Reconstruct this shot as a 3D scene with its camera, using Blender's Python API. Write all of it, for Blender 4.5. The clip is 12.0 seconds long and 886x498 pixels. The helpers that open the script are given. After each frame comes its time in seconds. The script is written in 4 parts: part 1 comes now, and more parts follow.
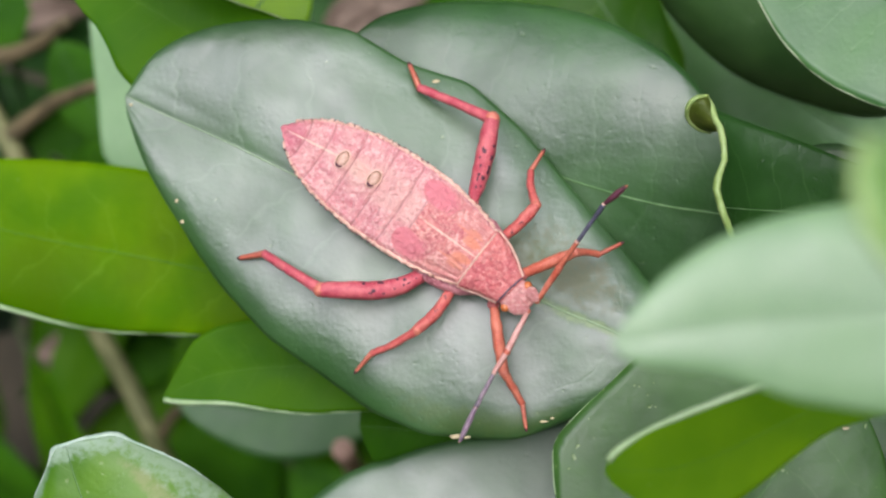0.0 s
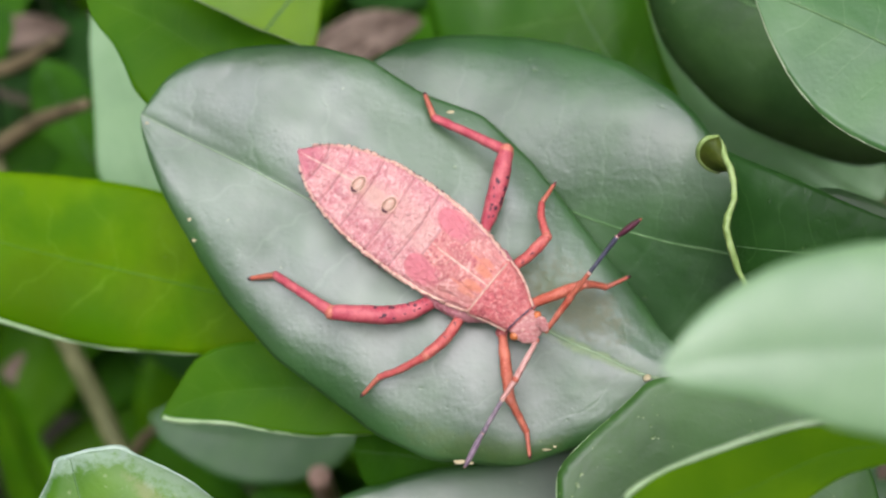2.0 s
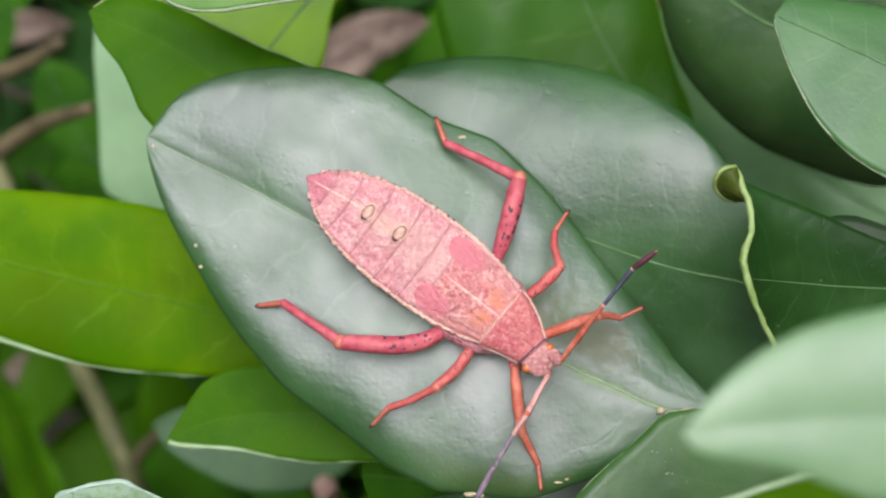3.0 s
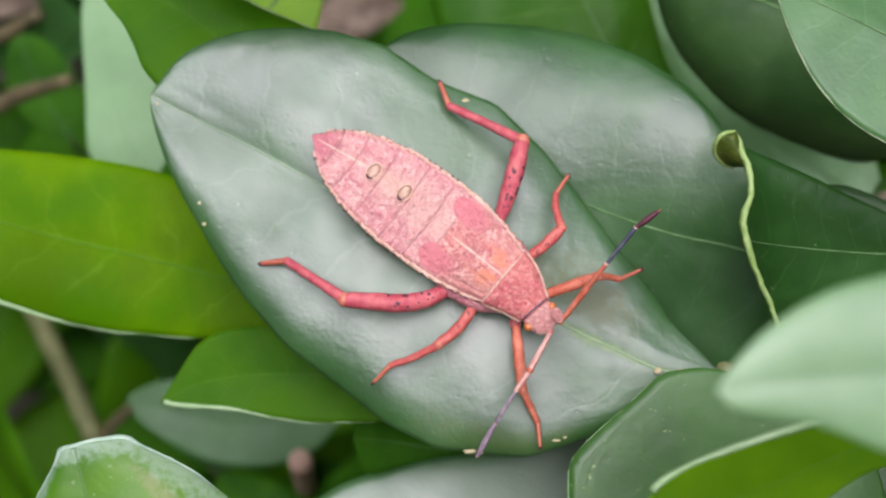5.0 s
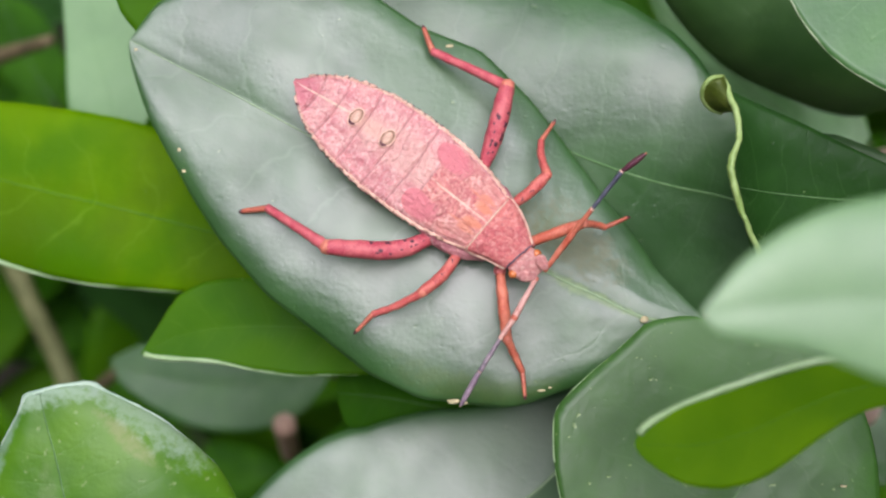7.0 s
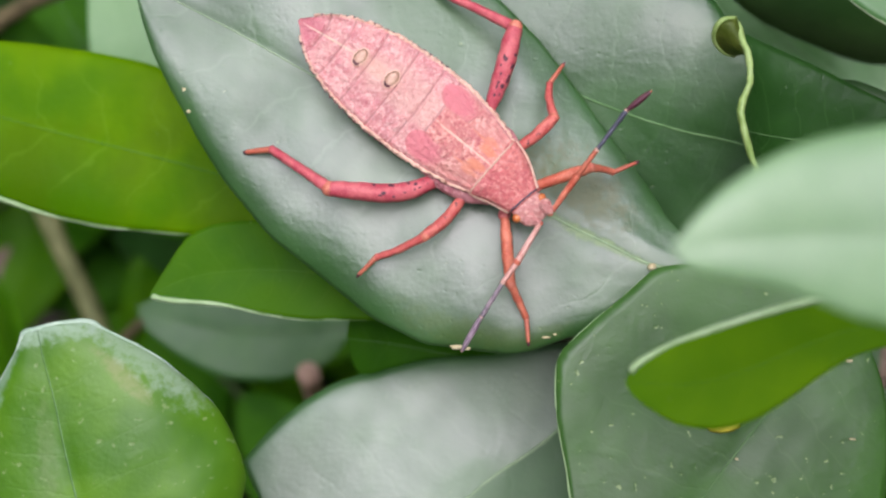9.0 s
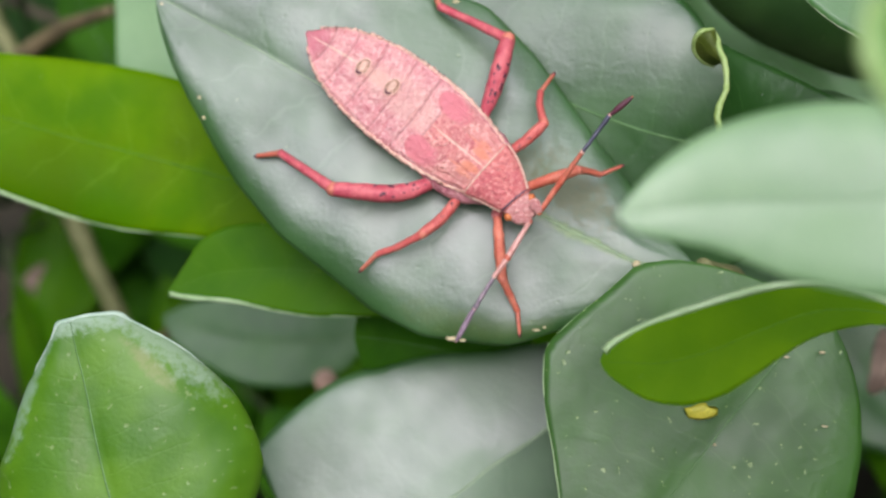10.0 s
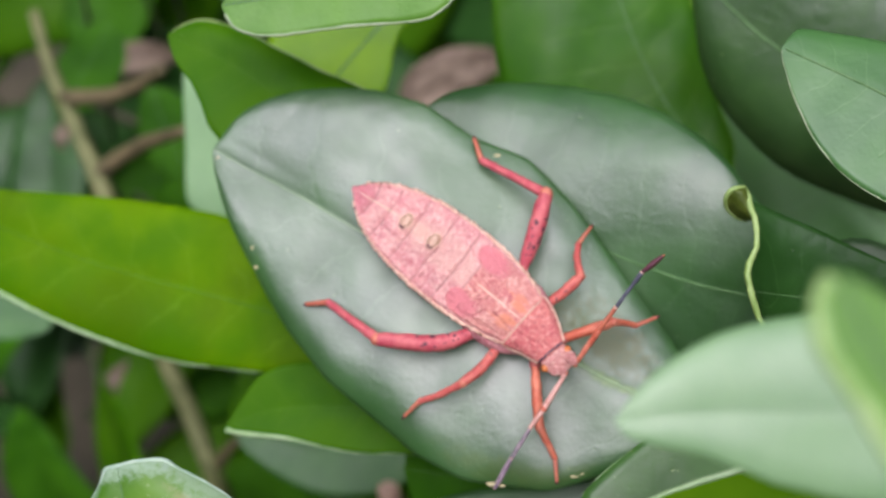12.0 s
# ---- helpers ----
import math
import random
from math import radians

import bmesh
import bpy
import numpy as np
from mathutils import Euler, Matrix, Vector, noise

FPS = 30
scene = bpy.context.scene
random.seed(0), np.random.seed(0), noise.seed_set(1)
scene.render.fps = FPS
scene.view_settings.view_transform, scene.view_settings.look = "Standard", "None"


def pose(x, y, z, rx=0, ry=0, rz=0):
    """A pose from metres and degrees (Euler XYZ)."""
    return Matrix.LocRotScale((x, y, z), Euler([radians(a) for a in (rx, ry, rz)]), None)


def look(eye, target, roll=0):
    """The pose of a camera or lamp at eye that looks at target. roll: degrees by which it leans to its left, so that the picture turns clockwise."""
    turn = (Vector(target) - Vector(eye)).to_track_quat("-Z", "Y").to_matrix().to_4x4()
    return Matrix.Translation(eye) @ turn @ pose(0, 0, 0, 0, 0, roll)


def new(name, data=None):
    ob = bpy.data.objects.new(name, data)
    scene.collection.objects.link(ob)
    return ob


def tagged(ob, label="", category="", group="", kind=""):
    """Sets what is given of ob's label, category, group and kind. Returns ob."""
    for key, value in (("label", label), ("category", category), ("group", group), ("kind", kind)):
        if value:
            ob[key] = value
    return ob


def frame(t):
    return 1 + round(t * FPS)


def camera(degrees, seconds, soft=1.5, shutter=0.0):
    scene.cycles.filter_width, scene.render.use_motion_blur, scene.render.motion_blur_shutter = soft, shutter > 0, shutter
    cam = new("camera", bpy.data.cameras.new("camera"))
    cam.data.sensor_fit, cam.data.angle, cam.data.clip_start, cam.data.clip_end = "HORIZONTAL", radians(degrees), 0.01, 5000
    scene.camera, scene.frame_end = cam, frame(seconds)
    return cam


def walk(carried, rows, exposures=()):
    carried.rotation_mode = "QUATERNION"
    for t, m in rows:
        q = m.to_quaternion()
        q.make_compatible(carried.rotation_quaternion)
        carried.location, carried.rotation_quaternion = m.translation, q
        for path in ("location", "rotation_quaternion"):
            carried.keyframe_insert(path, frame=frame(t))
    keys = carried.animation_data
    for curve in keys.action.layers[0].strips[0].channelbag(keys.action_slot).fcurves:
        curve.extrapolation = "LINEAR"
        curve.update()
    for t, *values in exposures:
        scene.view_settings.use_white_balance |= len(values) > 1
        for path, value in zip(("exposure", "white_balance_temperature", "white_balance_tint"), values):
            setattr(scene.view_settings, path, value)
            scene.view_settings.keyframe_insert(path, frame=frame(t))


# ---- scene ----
cam = camera(33.00, 12.0, soft=2.3)
cam.data.dof.use_dof = True
cam.data.dof.focus_distance = 0.118
cam.data.dof.aperture_fstop = 28.0

# The path of the carried camera, 12 cm from the insect.
PATH = [
    (0, pose(0.01004, -0.07170, 0.34770, 35.558, 6.256, 1.093)),
    (0.5, pose(0.00977, -0.07402, 0.34734, 36.793, 5.666, 0.717)),
    (1, pose(0.00967, -0.07648, 0.34556, 38.248, 3.425, 0.315)),
    (1.5, pose(0.01017, -0.07235, 0.34963, 36.464, 3.104, 0.376)),
    (2, pose(0.00383, -0.07378, 0.34929, 37.063, 2.972, 1.264)),
    (2.5, pose(0.00120, -0.07568, 0.34720, 37.732, 2.513, 0.741)),
    (3, pose(0.00292, -0.06880, 0.35031, 36.032, 2.817, 1.531)),
    (4.8, pose(-0.00001, -0.07312, 0.34902, 36.666, -0.275, 0.060)),
    (5, pose(-0.00290, -0.07307, 0.34952, 36.303, 0.215, 0.643)),
    (5.5, pose(0.00000, -0.06998, 0.34994, 35.000, -0.000, -0.000)),
    (6, pose(0.00007, -0.07147, 0.34790, 35.923, -0.039, 0.244)),
    (6.5, pose(0.00070, -0.07330, 0.34720, 35.952, -0.438, 0.134)),
    (7, pose(-0.00229, -0.07470, 0.34607, 35.858, -0.085, 0.468)),
    (7.5, pose(-0.00405, -0.07439, 0.34275, 35.882, 0.104, 1.037)),
    (7.7, pose(-0.00488, -0.07475, 0.34176, 35.972, 0.010, 0.876)),
    (9.3, pose(0.00477, -0.07497, 0.34545, 34.351, 2.368, 3.364)),
    (9.5, pose(0.00583, -0.07836, 0.34674, 35.759, 2.743, 3.858)),
    (10, pose(0.00679, -0.08207, 0.34794, 36.046, 2.684, 3.573)),
    (10.5, pose(0.00948, -0.07956, 0.35385, 36.822, 3.475, 3.130)),
    (11, pose(0.00610, -0.08423, 0.35424, 37.113, 3.653, 4.363)),
    (11.5, pose(0.01394, -0.07921, 0.35908, 37.569, 6.175, 5.296)),
    (12, pose(0.01234, -0.07735, 0.35642, 38.116, 5.771, 5.948)),
]
walk(cam, PATH)

# ---- light: a bright, thinly overcast sky ----
world = bpy.data.worlds.new("sky")
scene.world = world
world.use_nodes = True
wn = world.node_tree
sky = wn.nodes.new("ShaderNodeTexSky")
sky.sky_type, sky.sun_disc = "NISHITA", False
sky.sun_elevation, sky.sun_rotation = radians(69), radians(176)
sky.air_density, sky.dust_density = 1.0, 4.0
pale = wn.nodes.new("ShaderNodeHueSaturation")
pale.inputs["Saturation"].default_value = 0.85
wn.links.new(sky.outputs[0], pale.inputs["Color"])
wn.links.new(pale.outputs[0], wn.nodes["Background"].inputs["Color"])
wn.nodes["Background"].inputs["Strength"].default_value = 0.072
sun_data = bpy.data.lights.new("sun", "SUN")
sun_data.energy, sun_data.angle, sun_data.color = 2.6, radians(63), (0.88, 0.93, 1.0)
sun = new("sun", sun_data)
sun.matrix_world = look((-0.06, -0.70, 2.12), (0, 0, 0.25))
scene.view_settings.exposure = 0.87

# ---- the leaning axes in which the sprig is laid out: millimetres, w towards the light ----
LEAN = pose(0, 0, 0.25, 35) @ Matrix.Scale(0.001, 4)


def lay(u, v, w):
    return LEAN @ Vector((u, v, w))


# ---- materials ----
def mixed(nt, a, b, fac, kind="MIX"):
    n = nt.nodes.new("ShaderNodeMix")
    n.data_type, n.blend_type = "RGBA", kind
    for socket, value in ((n.inputs[0], fac), (n.inputs[6], a), (n.inputs[7], b)):
        if hasattr(value, "links"):
            nt.links.new(value, socket)
        else:
            socket.default_value = value if isinstance(value, float) else (*value, 1)
    return n.outputs[2]


def math_node(nt, op, a, b=0.0, c=0.0):
    n = nt.nodes.new("ShaderNodeMath")
    n.operation = op
    for socket, value in zip(n.inputs, (a, b, c)):
        if hasattr(value, "links"):
            nt.links.new(value, socket)
        else:
            socket.default_value = value
    return n.outputs[0]


def ramp(nt, value, low, high, out_low=0.0, out_high=1.0):
    n = nt.nodes.new("ShaderNodeMapRange")
    n.interpolation_type = "SMOOTHSTEP"
    nt.links.new(value, n.inputs[0])
    for i, v in enumerate((low, high, out_low, out_high)):
        n.inputs[i + 1].default_value = v
    return n.outputs[0]


def noise_node(nt, scale, detail=4.0, rough=0.55, vector=None):
    n = nt.nodes.new("ShaderNodeTexNoise")
    n.inputs["Scale"].default_value, n.inputs["Detail"].default_value, n.inputs["Roughness"].default_value = scale, detail, rough
    if vector is None:
        vector = nt.nodes.new("ShaderNodeTexCoord").outputs["Object"]
    nt.links.new(vector, n.inputs["Vector"])
    return n.outputs["Fac"]


def bump_node(nt, height, strength, distance, normal=None):
    n = nt.nodes.new("ShaderNodeBump")
    n.inputs["Strength"].default_value, n.inputs["Distance"].default_value = strength, distance
    nt.links.new(height, n.inputs["Height"])
    if normal is not None:
        nt.links.new(normal, n.inputs["Normal"])
    return n.outputs[0]


def surface(name):
    m = bpy.data.materials.new(name)
    m.use_nodes = True
    return m, m.node_tree, m.node_tree.nodes["Principled BSDF"]


def leaf_material(name, dark, light, vein, rough=0.32, gloss=0.7, through_light=0.0, glow=(0.25, 0.5, 0.02), veins=0.14, speck=0.25, wax=0.0, fleck=0.74, scars_and_sheen=(), relief=1.0, broad=0.0):
    """A waxy leaf blade: blotched green, faint side veins, pale flecks, orange-peel relief."""
    m, nt, bsdf = surface(name)
    uv = nt.nodes.new("ShaderNodeUVMap")
    split = nt.nodes.new("ShaderNodeSeparateXYZ")
    nt.links.new(uv.outputs[0], split.inputs[0])
    s, q = split.outputs[0], split.outputs[1]
    across = math_node(nt, "ABSOLUTE", math_node(nt, "MULTIPLY_ADD", q, 2.0, -1.0))
    blotch = noise_node(nt, 120.0, 3.0)
    col = mixed(nt, dark, light, ramp(nt, blotch, 0.35, 0.68))
    if broad:
        deep = tuple(c * 0.45 for c in dark)
        col = mixed(nt, col, deep, math_node(nt, "MULTIPLY", ramp(nt, noise_node(nt, 62.0, 4.0, 0.6), 0.42, 0.66), broad))
    wobble = math_node(nt, "MULTIPLY", noise_node(nt, 260.0, 2.0), 0.09)
    run = math_node(nt, "ADD", math_node(nt, "SUBTRACT", s, math_node(nt, "MULTIPLY", across, 0.10)), wobble)
    saw = math_node(nt, "ABSOLUTE", math_node(nt, "SUBTRACT", math_node(nt, "FRACT", math_node(nt, "MULTIPLY", run, 9.0)), 0.5))
    line = math_node(nt, "MULTIPLY", ramp(nt, saw, 0.0, 0.05, 1.0, 0.0), ramp(nt, across, 0.45, 0.9, 1.0, 0.0))
    col = mixed(nt, col, vein, math_node(nt, "MULTIPLY", line, veins))
    flecks = ramp(nt, noise_node(nt, 1500.0, 2.0, 0.4), fleck, fleck + 0.09)
    col = mixed(nt, col, (0.30, 0.38, 0.16), math_node(nt, "MULTIPLY", flecks, speck))
    shine = None
    dull = ramp(nt, noise_node(nt, 180.0, 5.0), 0.3, 0.75, rough - 0.07, rough + 0.12)
    ragged = math_node(nt, "MULTIPLY_ADD", noise_node(nt, 1100.0, 6.0, 0.75), 4.6, -2.3)
    # Ragged worn marks; on the fresh leaf also a sheen painted as pale colour.
    for s0, rs, q0, rq, colour, amount in scars_and_sheen:
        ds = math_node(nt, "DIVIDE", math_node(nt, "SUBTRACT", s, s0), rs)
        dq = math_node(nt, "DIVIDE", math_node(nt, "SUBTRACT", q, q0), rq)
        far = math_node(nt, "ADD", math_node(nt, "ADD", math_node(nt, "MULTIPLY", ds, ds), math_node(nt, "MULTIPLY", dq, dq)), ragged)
        worn_or_sheen = math_node(nt, "MULTIPLY", ramp(nt, far, -0.2, 1.5, 1.0, 0.0), amount)
        col = mixed(nt, col, colour, worn_or_sheen)
        dull = math_node(nt, "MULTIPLY_ADD", worn_or_sheen, 0.22, dull)
        kept = math_node(nt, "MULTIPLY_ADD", worn_or_sheen, -0.6, 1.0)
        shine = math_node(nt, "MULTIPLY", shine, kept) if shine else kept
    nt.links.new(col, bsdf.inputs["Base Color"])
    nt.links.new(dull, bsdf.inputs["Roughness"])
    bsdf.inputs["Specular IOR Level"].default_value, bsdf.inputs["Specular Tint"].default_value = gloss, (1.0, 0.91, 1.0, 1)
    bsdf.inputs["Coat Weight"].default_value, bsdf.inputs["Coat Roughness"].default_value = wax, rough + 0.02
    if shine:
        nt.links.new(math_node(nt, "MULTIPLY", shine, gloss), bsdf.inputs["Specular IOR Level"])
        nt.links.new(math_node(nt, "MULTIPLY", shine, wax), bsdf.inputs["Coat Weight"])
    n1 = bump_node(nt, noise_node(nt, 480.0, 2.5), 0.5, 0.00024 * relief)
    n2 = bump_node(nt, noise_node(nt, 850.0, 2.0, 0.5), 0.35, 0.00014 * relief, n1)
    n2 = bump_node(nt, noise_node(nt, 2600.0, 3.0), 0.3, 0.00008, n2)
    pits = ramp(nt, noise_node(nt, 1500.0, 1.0), 0.66, 0.80)
    n2 = bump_node(nt, pits, 0.3, -0.0001 * relief, n2)
    n3 = bump_node(nt, line, 0.2, -0.00004, n2)
    nt.links.new(n3, bsdf.inputs["Normal"])
    nt.links.new(n3, bsdf.inputs["Coat Normal"])
    if through_light:
        back = nt.nodes.new("ShaderNodeBsdfTranslucent")
        back.inputs[0].default_value = (*glow, 1)
        mix = nt.nodes.new("ShaderNodeMixShader")
        mix.inputs[0].default_value = through_light
        nt.links.new(bsdf.outputs[0], mix.inputs[1])
        nt.links.new(back.outputs[0], mix.inputs[2])
        nt.links.new(mix.outputs[0], nt.nodes["Material Output"].inputs["Surface"])
    return m


def grained(name, low, high, scale, rough=0.5, relief=0.0002, gloss=0.5):
    m, nt, bsdf = surface(name)
    big, fine = noise_node(nt, scale, 4.0), noise_node(nt, scale * 7, 3.0)
    col = mixed(nt, low, high, ramp(nt, big, 0.3, 0.7))
    col = mixed(nt, col, tuple(min(1, c * 1.35) for c in high), math_node(nt, "MULTIPLY", ramp(nt, fine, 0.55, 0.7), 0.5))
    nt.links.new(col, bsdf.inputs["Base Color"])
    bsdf.inputs["Roughness"].default_value, bsdf.inputs["Specular IOR Level"].default_value = rough, gloss
    nt.links.new(bump_node(nt, fine, 0.4, relief), bsdf.inputs["Normal"])
    return m


MATURE = leaf_material("mature_leaf", (0.020, 0.068, 0.013), (0.036, 0.102, 0.024), (0.09, 0.16, 0.07), 0.40, 0.75, veins=0.14, wax=0.06, relief=0.6)
GLOSSY = leaf_material("glossy_leaf", (0.022, 0.080, 0.015), (0.038, 0.115, 0.024), (0.10, 0.17, 0.08), 0.45, 1.0, veins=0.12, wax=1.0, relief=0.4)
# Marks: two worn olive patches, a faint olive-yellow edge tint, the pale midrib.
SCUFFED = leaf_material("scuffed_leaf", (0.022, 0.072, 0.014), (0.038, 0.105, 0.025), (0.10, 0.18, 0.08), 0.40, 1.0, veins=0.2, wax=0.18, fleck=0.72, relief=0.55, scars_and_sheen=(
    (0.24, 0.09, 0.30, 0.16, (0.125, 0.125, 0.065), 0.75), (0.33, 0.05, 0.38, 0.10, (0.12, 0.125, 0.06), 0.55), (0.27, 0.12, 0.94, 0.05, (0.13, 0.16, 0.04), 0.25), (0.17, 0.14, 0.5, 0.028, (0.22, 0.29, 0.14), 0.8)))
DEEP = leaf_material("deep_green_leaf", (0.014, 0.050, 0.008), (0.027, 0.084, 0.015), (0.10, 0.2, 0.06), 0.42, 0.32, veins=0.14, speck=0.6)
FOLDED = leaf_material("folded_leaf", (0.026, 0.080, 0.009), (0.044, 0.120, 0.018), (0.12, 0.2, 0.07), 0.45, 0.5, veins=0.12, speck=0.7, fleck=0.69, relief=0.8)
DARK = leaf_material("dark_leaf", (0.022, 0.062, 0.012), (0.042, 0.098, 0.022), (0.06, 0.11, 0.03), 0.44, 0.55, speck=0.6)
YOUNG = leaf_material("young_leaf", (0.070, 0.185, 0.0006), (0.155, 0.295, 0.0012), (0.18, 0.33, 0.02), 0.5, 0.05, 0.25, (0.28, 0.5, 0.005), 0.36, relief=0.8, broad=0.65)
SPRING = leaf_material("spring_leaf", (0.07, 0.17, 0.001), (0.12, 0.24, 0.003), (0.24, 0.38, 0.03), 0.5, 0.04, 0.28, (0.34, 0.55, 0.008), 0.06, relief=0.4)
LEMON = leaf_material("lemon_leaf", (0.14, 0.29, 0.004), (0.22, 0.39, 0.010), (0.3, 0.45, 0.1), 0.4, 0.25, 0.35, (0.4, 0.6, 0.02), 0.15)
MEADOW = leaf_material("meadow_leaf", (0.034, 0.112, 0.002), (0.066, 0.172, 0.004), (0.14, 0.26, 0.03), 0.48, 0.06, 0.15, (0.2, 0.45, 0.005), 0.14, relief=0.6, broad=0.35)
LUSH = leaf_material("lush_leaf", (0.020, 0.080, 0.003), (0.042, 0.135, 0.006), (0.12, 0.22, 0.05), 0.5, 0.07, 0.12, (0.15, 0.4, 0.005))
# The last mark paints a pale sheen along the left edge; the rest are scars and bloom.
FRESH = leaf_material("fresh_leaf", (0.056, 0.160, 0.005), (0.105, 0.235, 0.010), (0.2, 0.34, 0.1), 0.44, 0.5, 0.12, (0.25, 0.5, 0.03), 0.07, 0.5, 0.05, 0.66, (
    (0.80, 0.10, 0.17, 0.05, (0.38, 0.33, 0.20), 0.45), (0.62, 0.16, 0.58, 0.05, (0.22, 0.28, 0.13), 0.35), (0.5, 0.10, 0.6, 0.06, (0.20, 0.27, 0.12), 0.25), (0.99, 0.05, 0.5, 0.9, (0.36, 0.46, 0.36), 0.75), (0.85, 0.2, 0.02, 0.12, (0.36, 0.45, 0.35), 0.65), (0.82, 0.25, 0.98, 0.10, (0.30, 0.42, 0.32), 0.6)), 0.5)
FROSTED = leaf_material("frosted_leaf", (0.040, 0.125, 0.028), (0.070, 0.175, 0.046), (0.2, 0.34, 0.15), 0.42, 0.55, 0.08, (0.2, 0.4, 0.08), relief=0.5)
PALE = leaf_material("pale_leaf", (0.165, 0.300, 0.128), (0.22, 0.365, 0.168), (0.32, 0.44, 0.25), 0.42, 0.9, 0.15, (0.3, 0.5, 0.15), relief=0.3)
TOPGREEN = leaf_material("top_leaf", (0.085, 0.215, 0.022), (0.13, 0.275, 0.038), (0.2, 0.34, 0.12), 0.46, 0.35, 0.15, (0.25, 0.5, 0.05))
UPRIGHT = leaf_material("upright_leaf", (0.030, 0.110, 0.004), (0.060, 0.172, 0.009), (0.16, 0.27, 0.06), 0.40, 0.22, 0.10, (0.2, 0.45, 0.005), 0.25, relief=0.8, broad=0.6)
SHEEN = leaf_material("pale_sheen_leaf", (0.095, 0.225, 0.062), (0.145, 0.295, 0.10), (0.25, 0.36, 0.18), 0.42, 0.55, 0.1, (0.2, 0.45, 0.1), broad=0.6)
MINT = leaf_material("mint_leaf", (0.19, 0.32, 0.15), (0.24, 0.38, 0.19), (0.3, 0.42, 0.24), 0.5, 0.3, 0.15, (0.3, 0.5, 0.18))
BUTTER = grained("butter_margin", (0.26, 0.40, 0.12), (0.36, 0.48, 0.20), 300.0, 0.5)
RIM = grained("pale_margin", (0.20, 0.30, 0.07), (0.32, 0.41, 0.15), 400.0, 0.45)
ROLLED = grained("pale_rolled_margin", (0.26, 0.38, 0.17), (0.36, 0.47, 0.26), 500.0, 0.5)
BLEACHED = grained("bleached_margin", (0.28, 0.40, 0.29), (0.44, 0.53, 0.43), 500.0, 0.4)
FRAYED = grained("frayed_margin", (0.20, 0.27, 0.14), (0.36, 0.40, 0.26), 500.0, 0.5)
YOUNG_RIB = grained("young_midrib", (0.06, 0.16, 0.006), (0.10, 0.22, 0.012), 500.0, 0.65, gloss=0.2)
PALE_RIB = grained("pale_midrib", (0.19, 0.28, 0.14), (0.28, 0.37, 0.21), 500.0, 0.45, gloss=0.6)
OLIVE = grained("olive_fold", (0.085, 0.125, 0.010), (0.15, 0.19, 0.028), 500.0, 0.5)
RIB = grained("midrib", (0.075, 0.155, 0.05), (0.125, 0.215, 0.09), 500.0, 0.6, gloss=0.25)
TWIG = grained("brown_twig", (0.07, 0.055, 0.025), (0.15, 0.11, 0.055), 200.0, 0.75)
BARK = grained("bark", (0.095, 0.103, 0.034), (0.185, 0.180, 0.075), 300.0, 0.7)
# Darker copy of the bark, with the inner shrub's shade put in its colour.
SHADED_BARK = grained("inner_shade_bark", (0.028, 0.048, 0.012), (0.060, 0.085, 0.026), 300.0, 0.8)
DRY = grained("dry_tissue", (0.42, 0.33, 0.18), (0.62, 0.52, 0.33), 700.0, 0.7)
YELLOW = grained("yellow_blotch", (0.36, 0.33, 0.02), (0.50, 0.43, 0.04), 500.0, 0.5)
SKY_BLOCKER = grained("sky_blocker_green", (0.008, 0.022, 0.006), (0.030, 0.075, 0.018), 40.0, 0.7, 0.01)
SOIL = grained("soil", (0.022, 0.020, 0.012), (0.070, 0.055, 0.036), 25.0, 0.95, 0.004)
STUMP = grained("cut_wood", (0.42, 0.25, 0.18), (0.58, 0.38, 0.30), 200.0, 0.8)
LITTER = grained("dry_litter", (0.11, 0.072, 0.052), (0.25, 0.175, 0.135), 120.0, 0.8)
RED = grained("red_leg", (0.42, 0.045, 0.075), (0.61, 0.135, 0.150), 900.0, 0.52, 0.00014, 0.4)
ORANGE = grained("orange_leg", (0.46, 0.080, 0.045), (0.66, 0.20, 0.13), 900.0, 0.52, 0.00014, 0.4)
SPOT = grained("dark_spot", (0.07, 0.014, 0.03), (0.13, 0.03, 0.05), 900.0, 0.5, 0.00005)
SLATE = grained("slate_antenna", (0.05, 0.045, 0.075), (0.10, 0.095, 0.14), 900.0, 0.4, 0.00005)


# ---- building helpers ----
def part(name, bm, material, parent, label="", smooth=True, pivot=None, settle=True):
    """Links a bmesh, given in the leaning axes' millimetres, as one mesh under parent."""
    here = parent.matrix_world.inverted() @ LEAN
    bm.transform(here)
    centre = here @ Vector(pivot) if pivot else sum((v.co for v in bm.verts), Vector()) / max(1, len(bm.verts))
    bm.transform(Matrix.Translation(-centre))
    for f in bm.faces:
        f.smooth = smooth
    me = bpy.data.meshes.new(name)
    bm.to_mesh(me)
    bm.free()
    me.materials.append(material)
    ob = new(name, me)
    ob.parent = parent
    ob.location = centre
    ob.matrix_world = parent.matrix_world @ Matrix.Translation(centre)
    ob.matrix_parent_inverse = Matrix()
    ob.matrix_basis = Matrix.Translation(centre)
    if settle:
        bpy.context.view_layer.update()
    if label:
        ob["label"] = label
    return ob


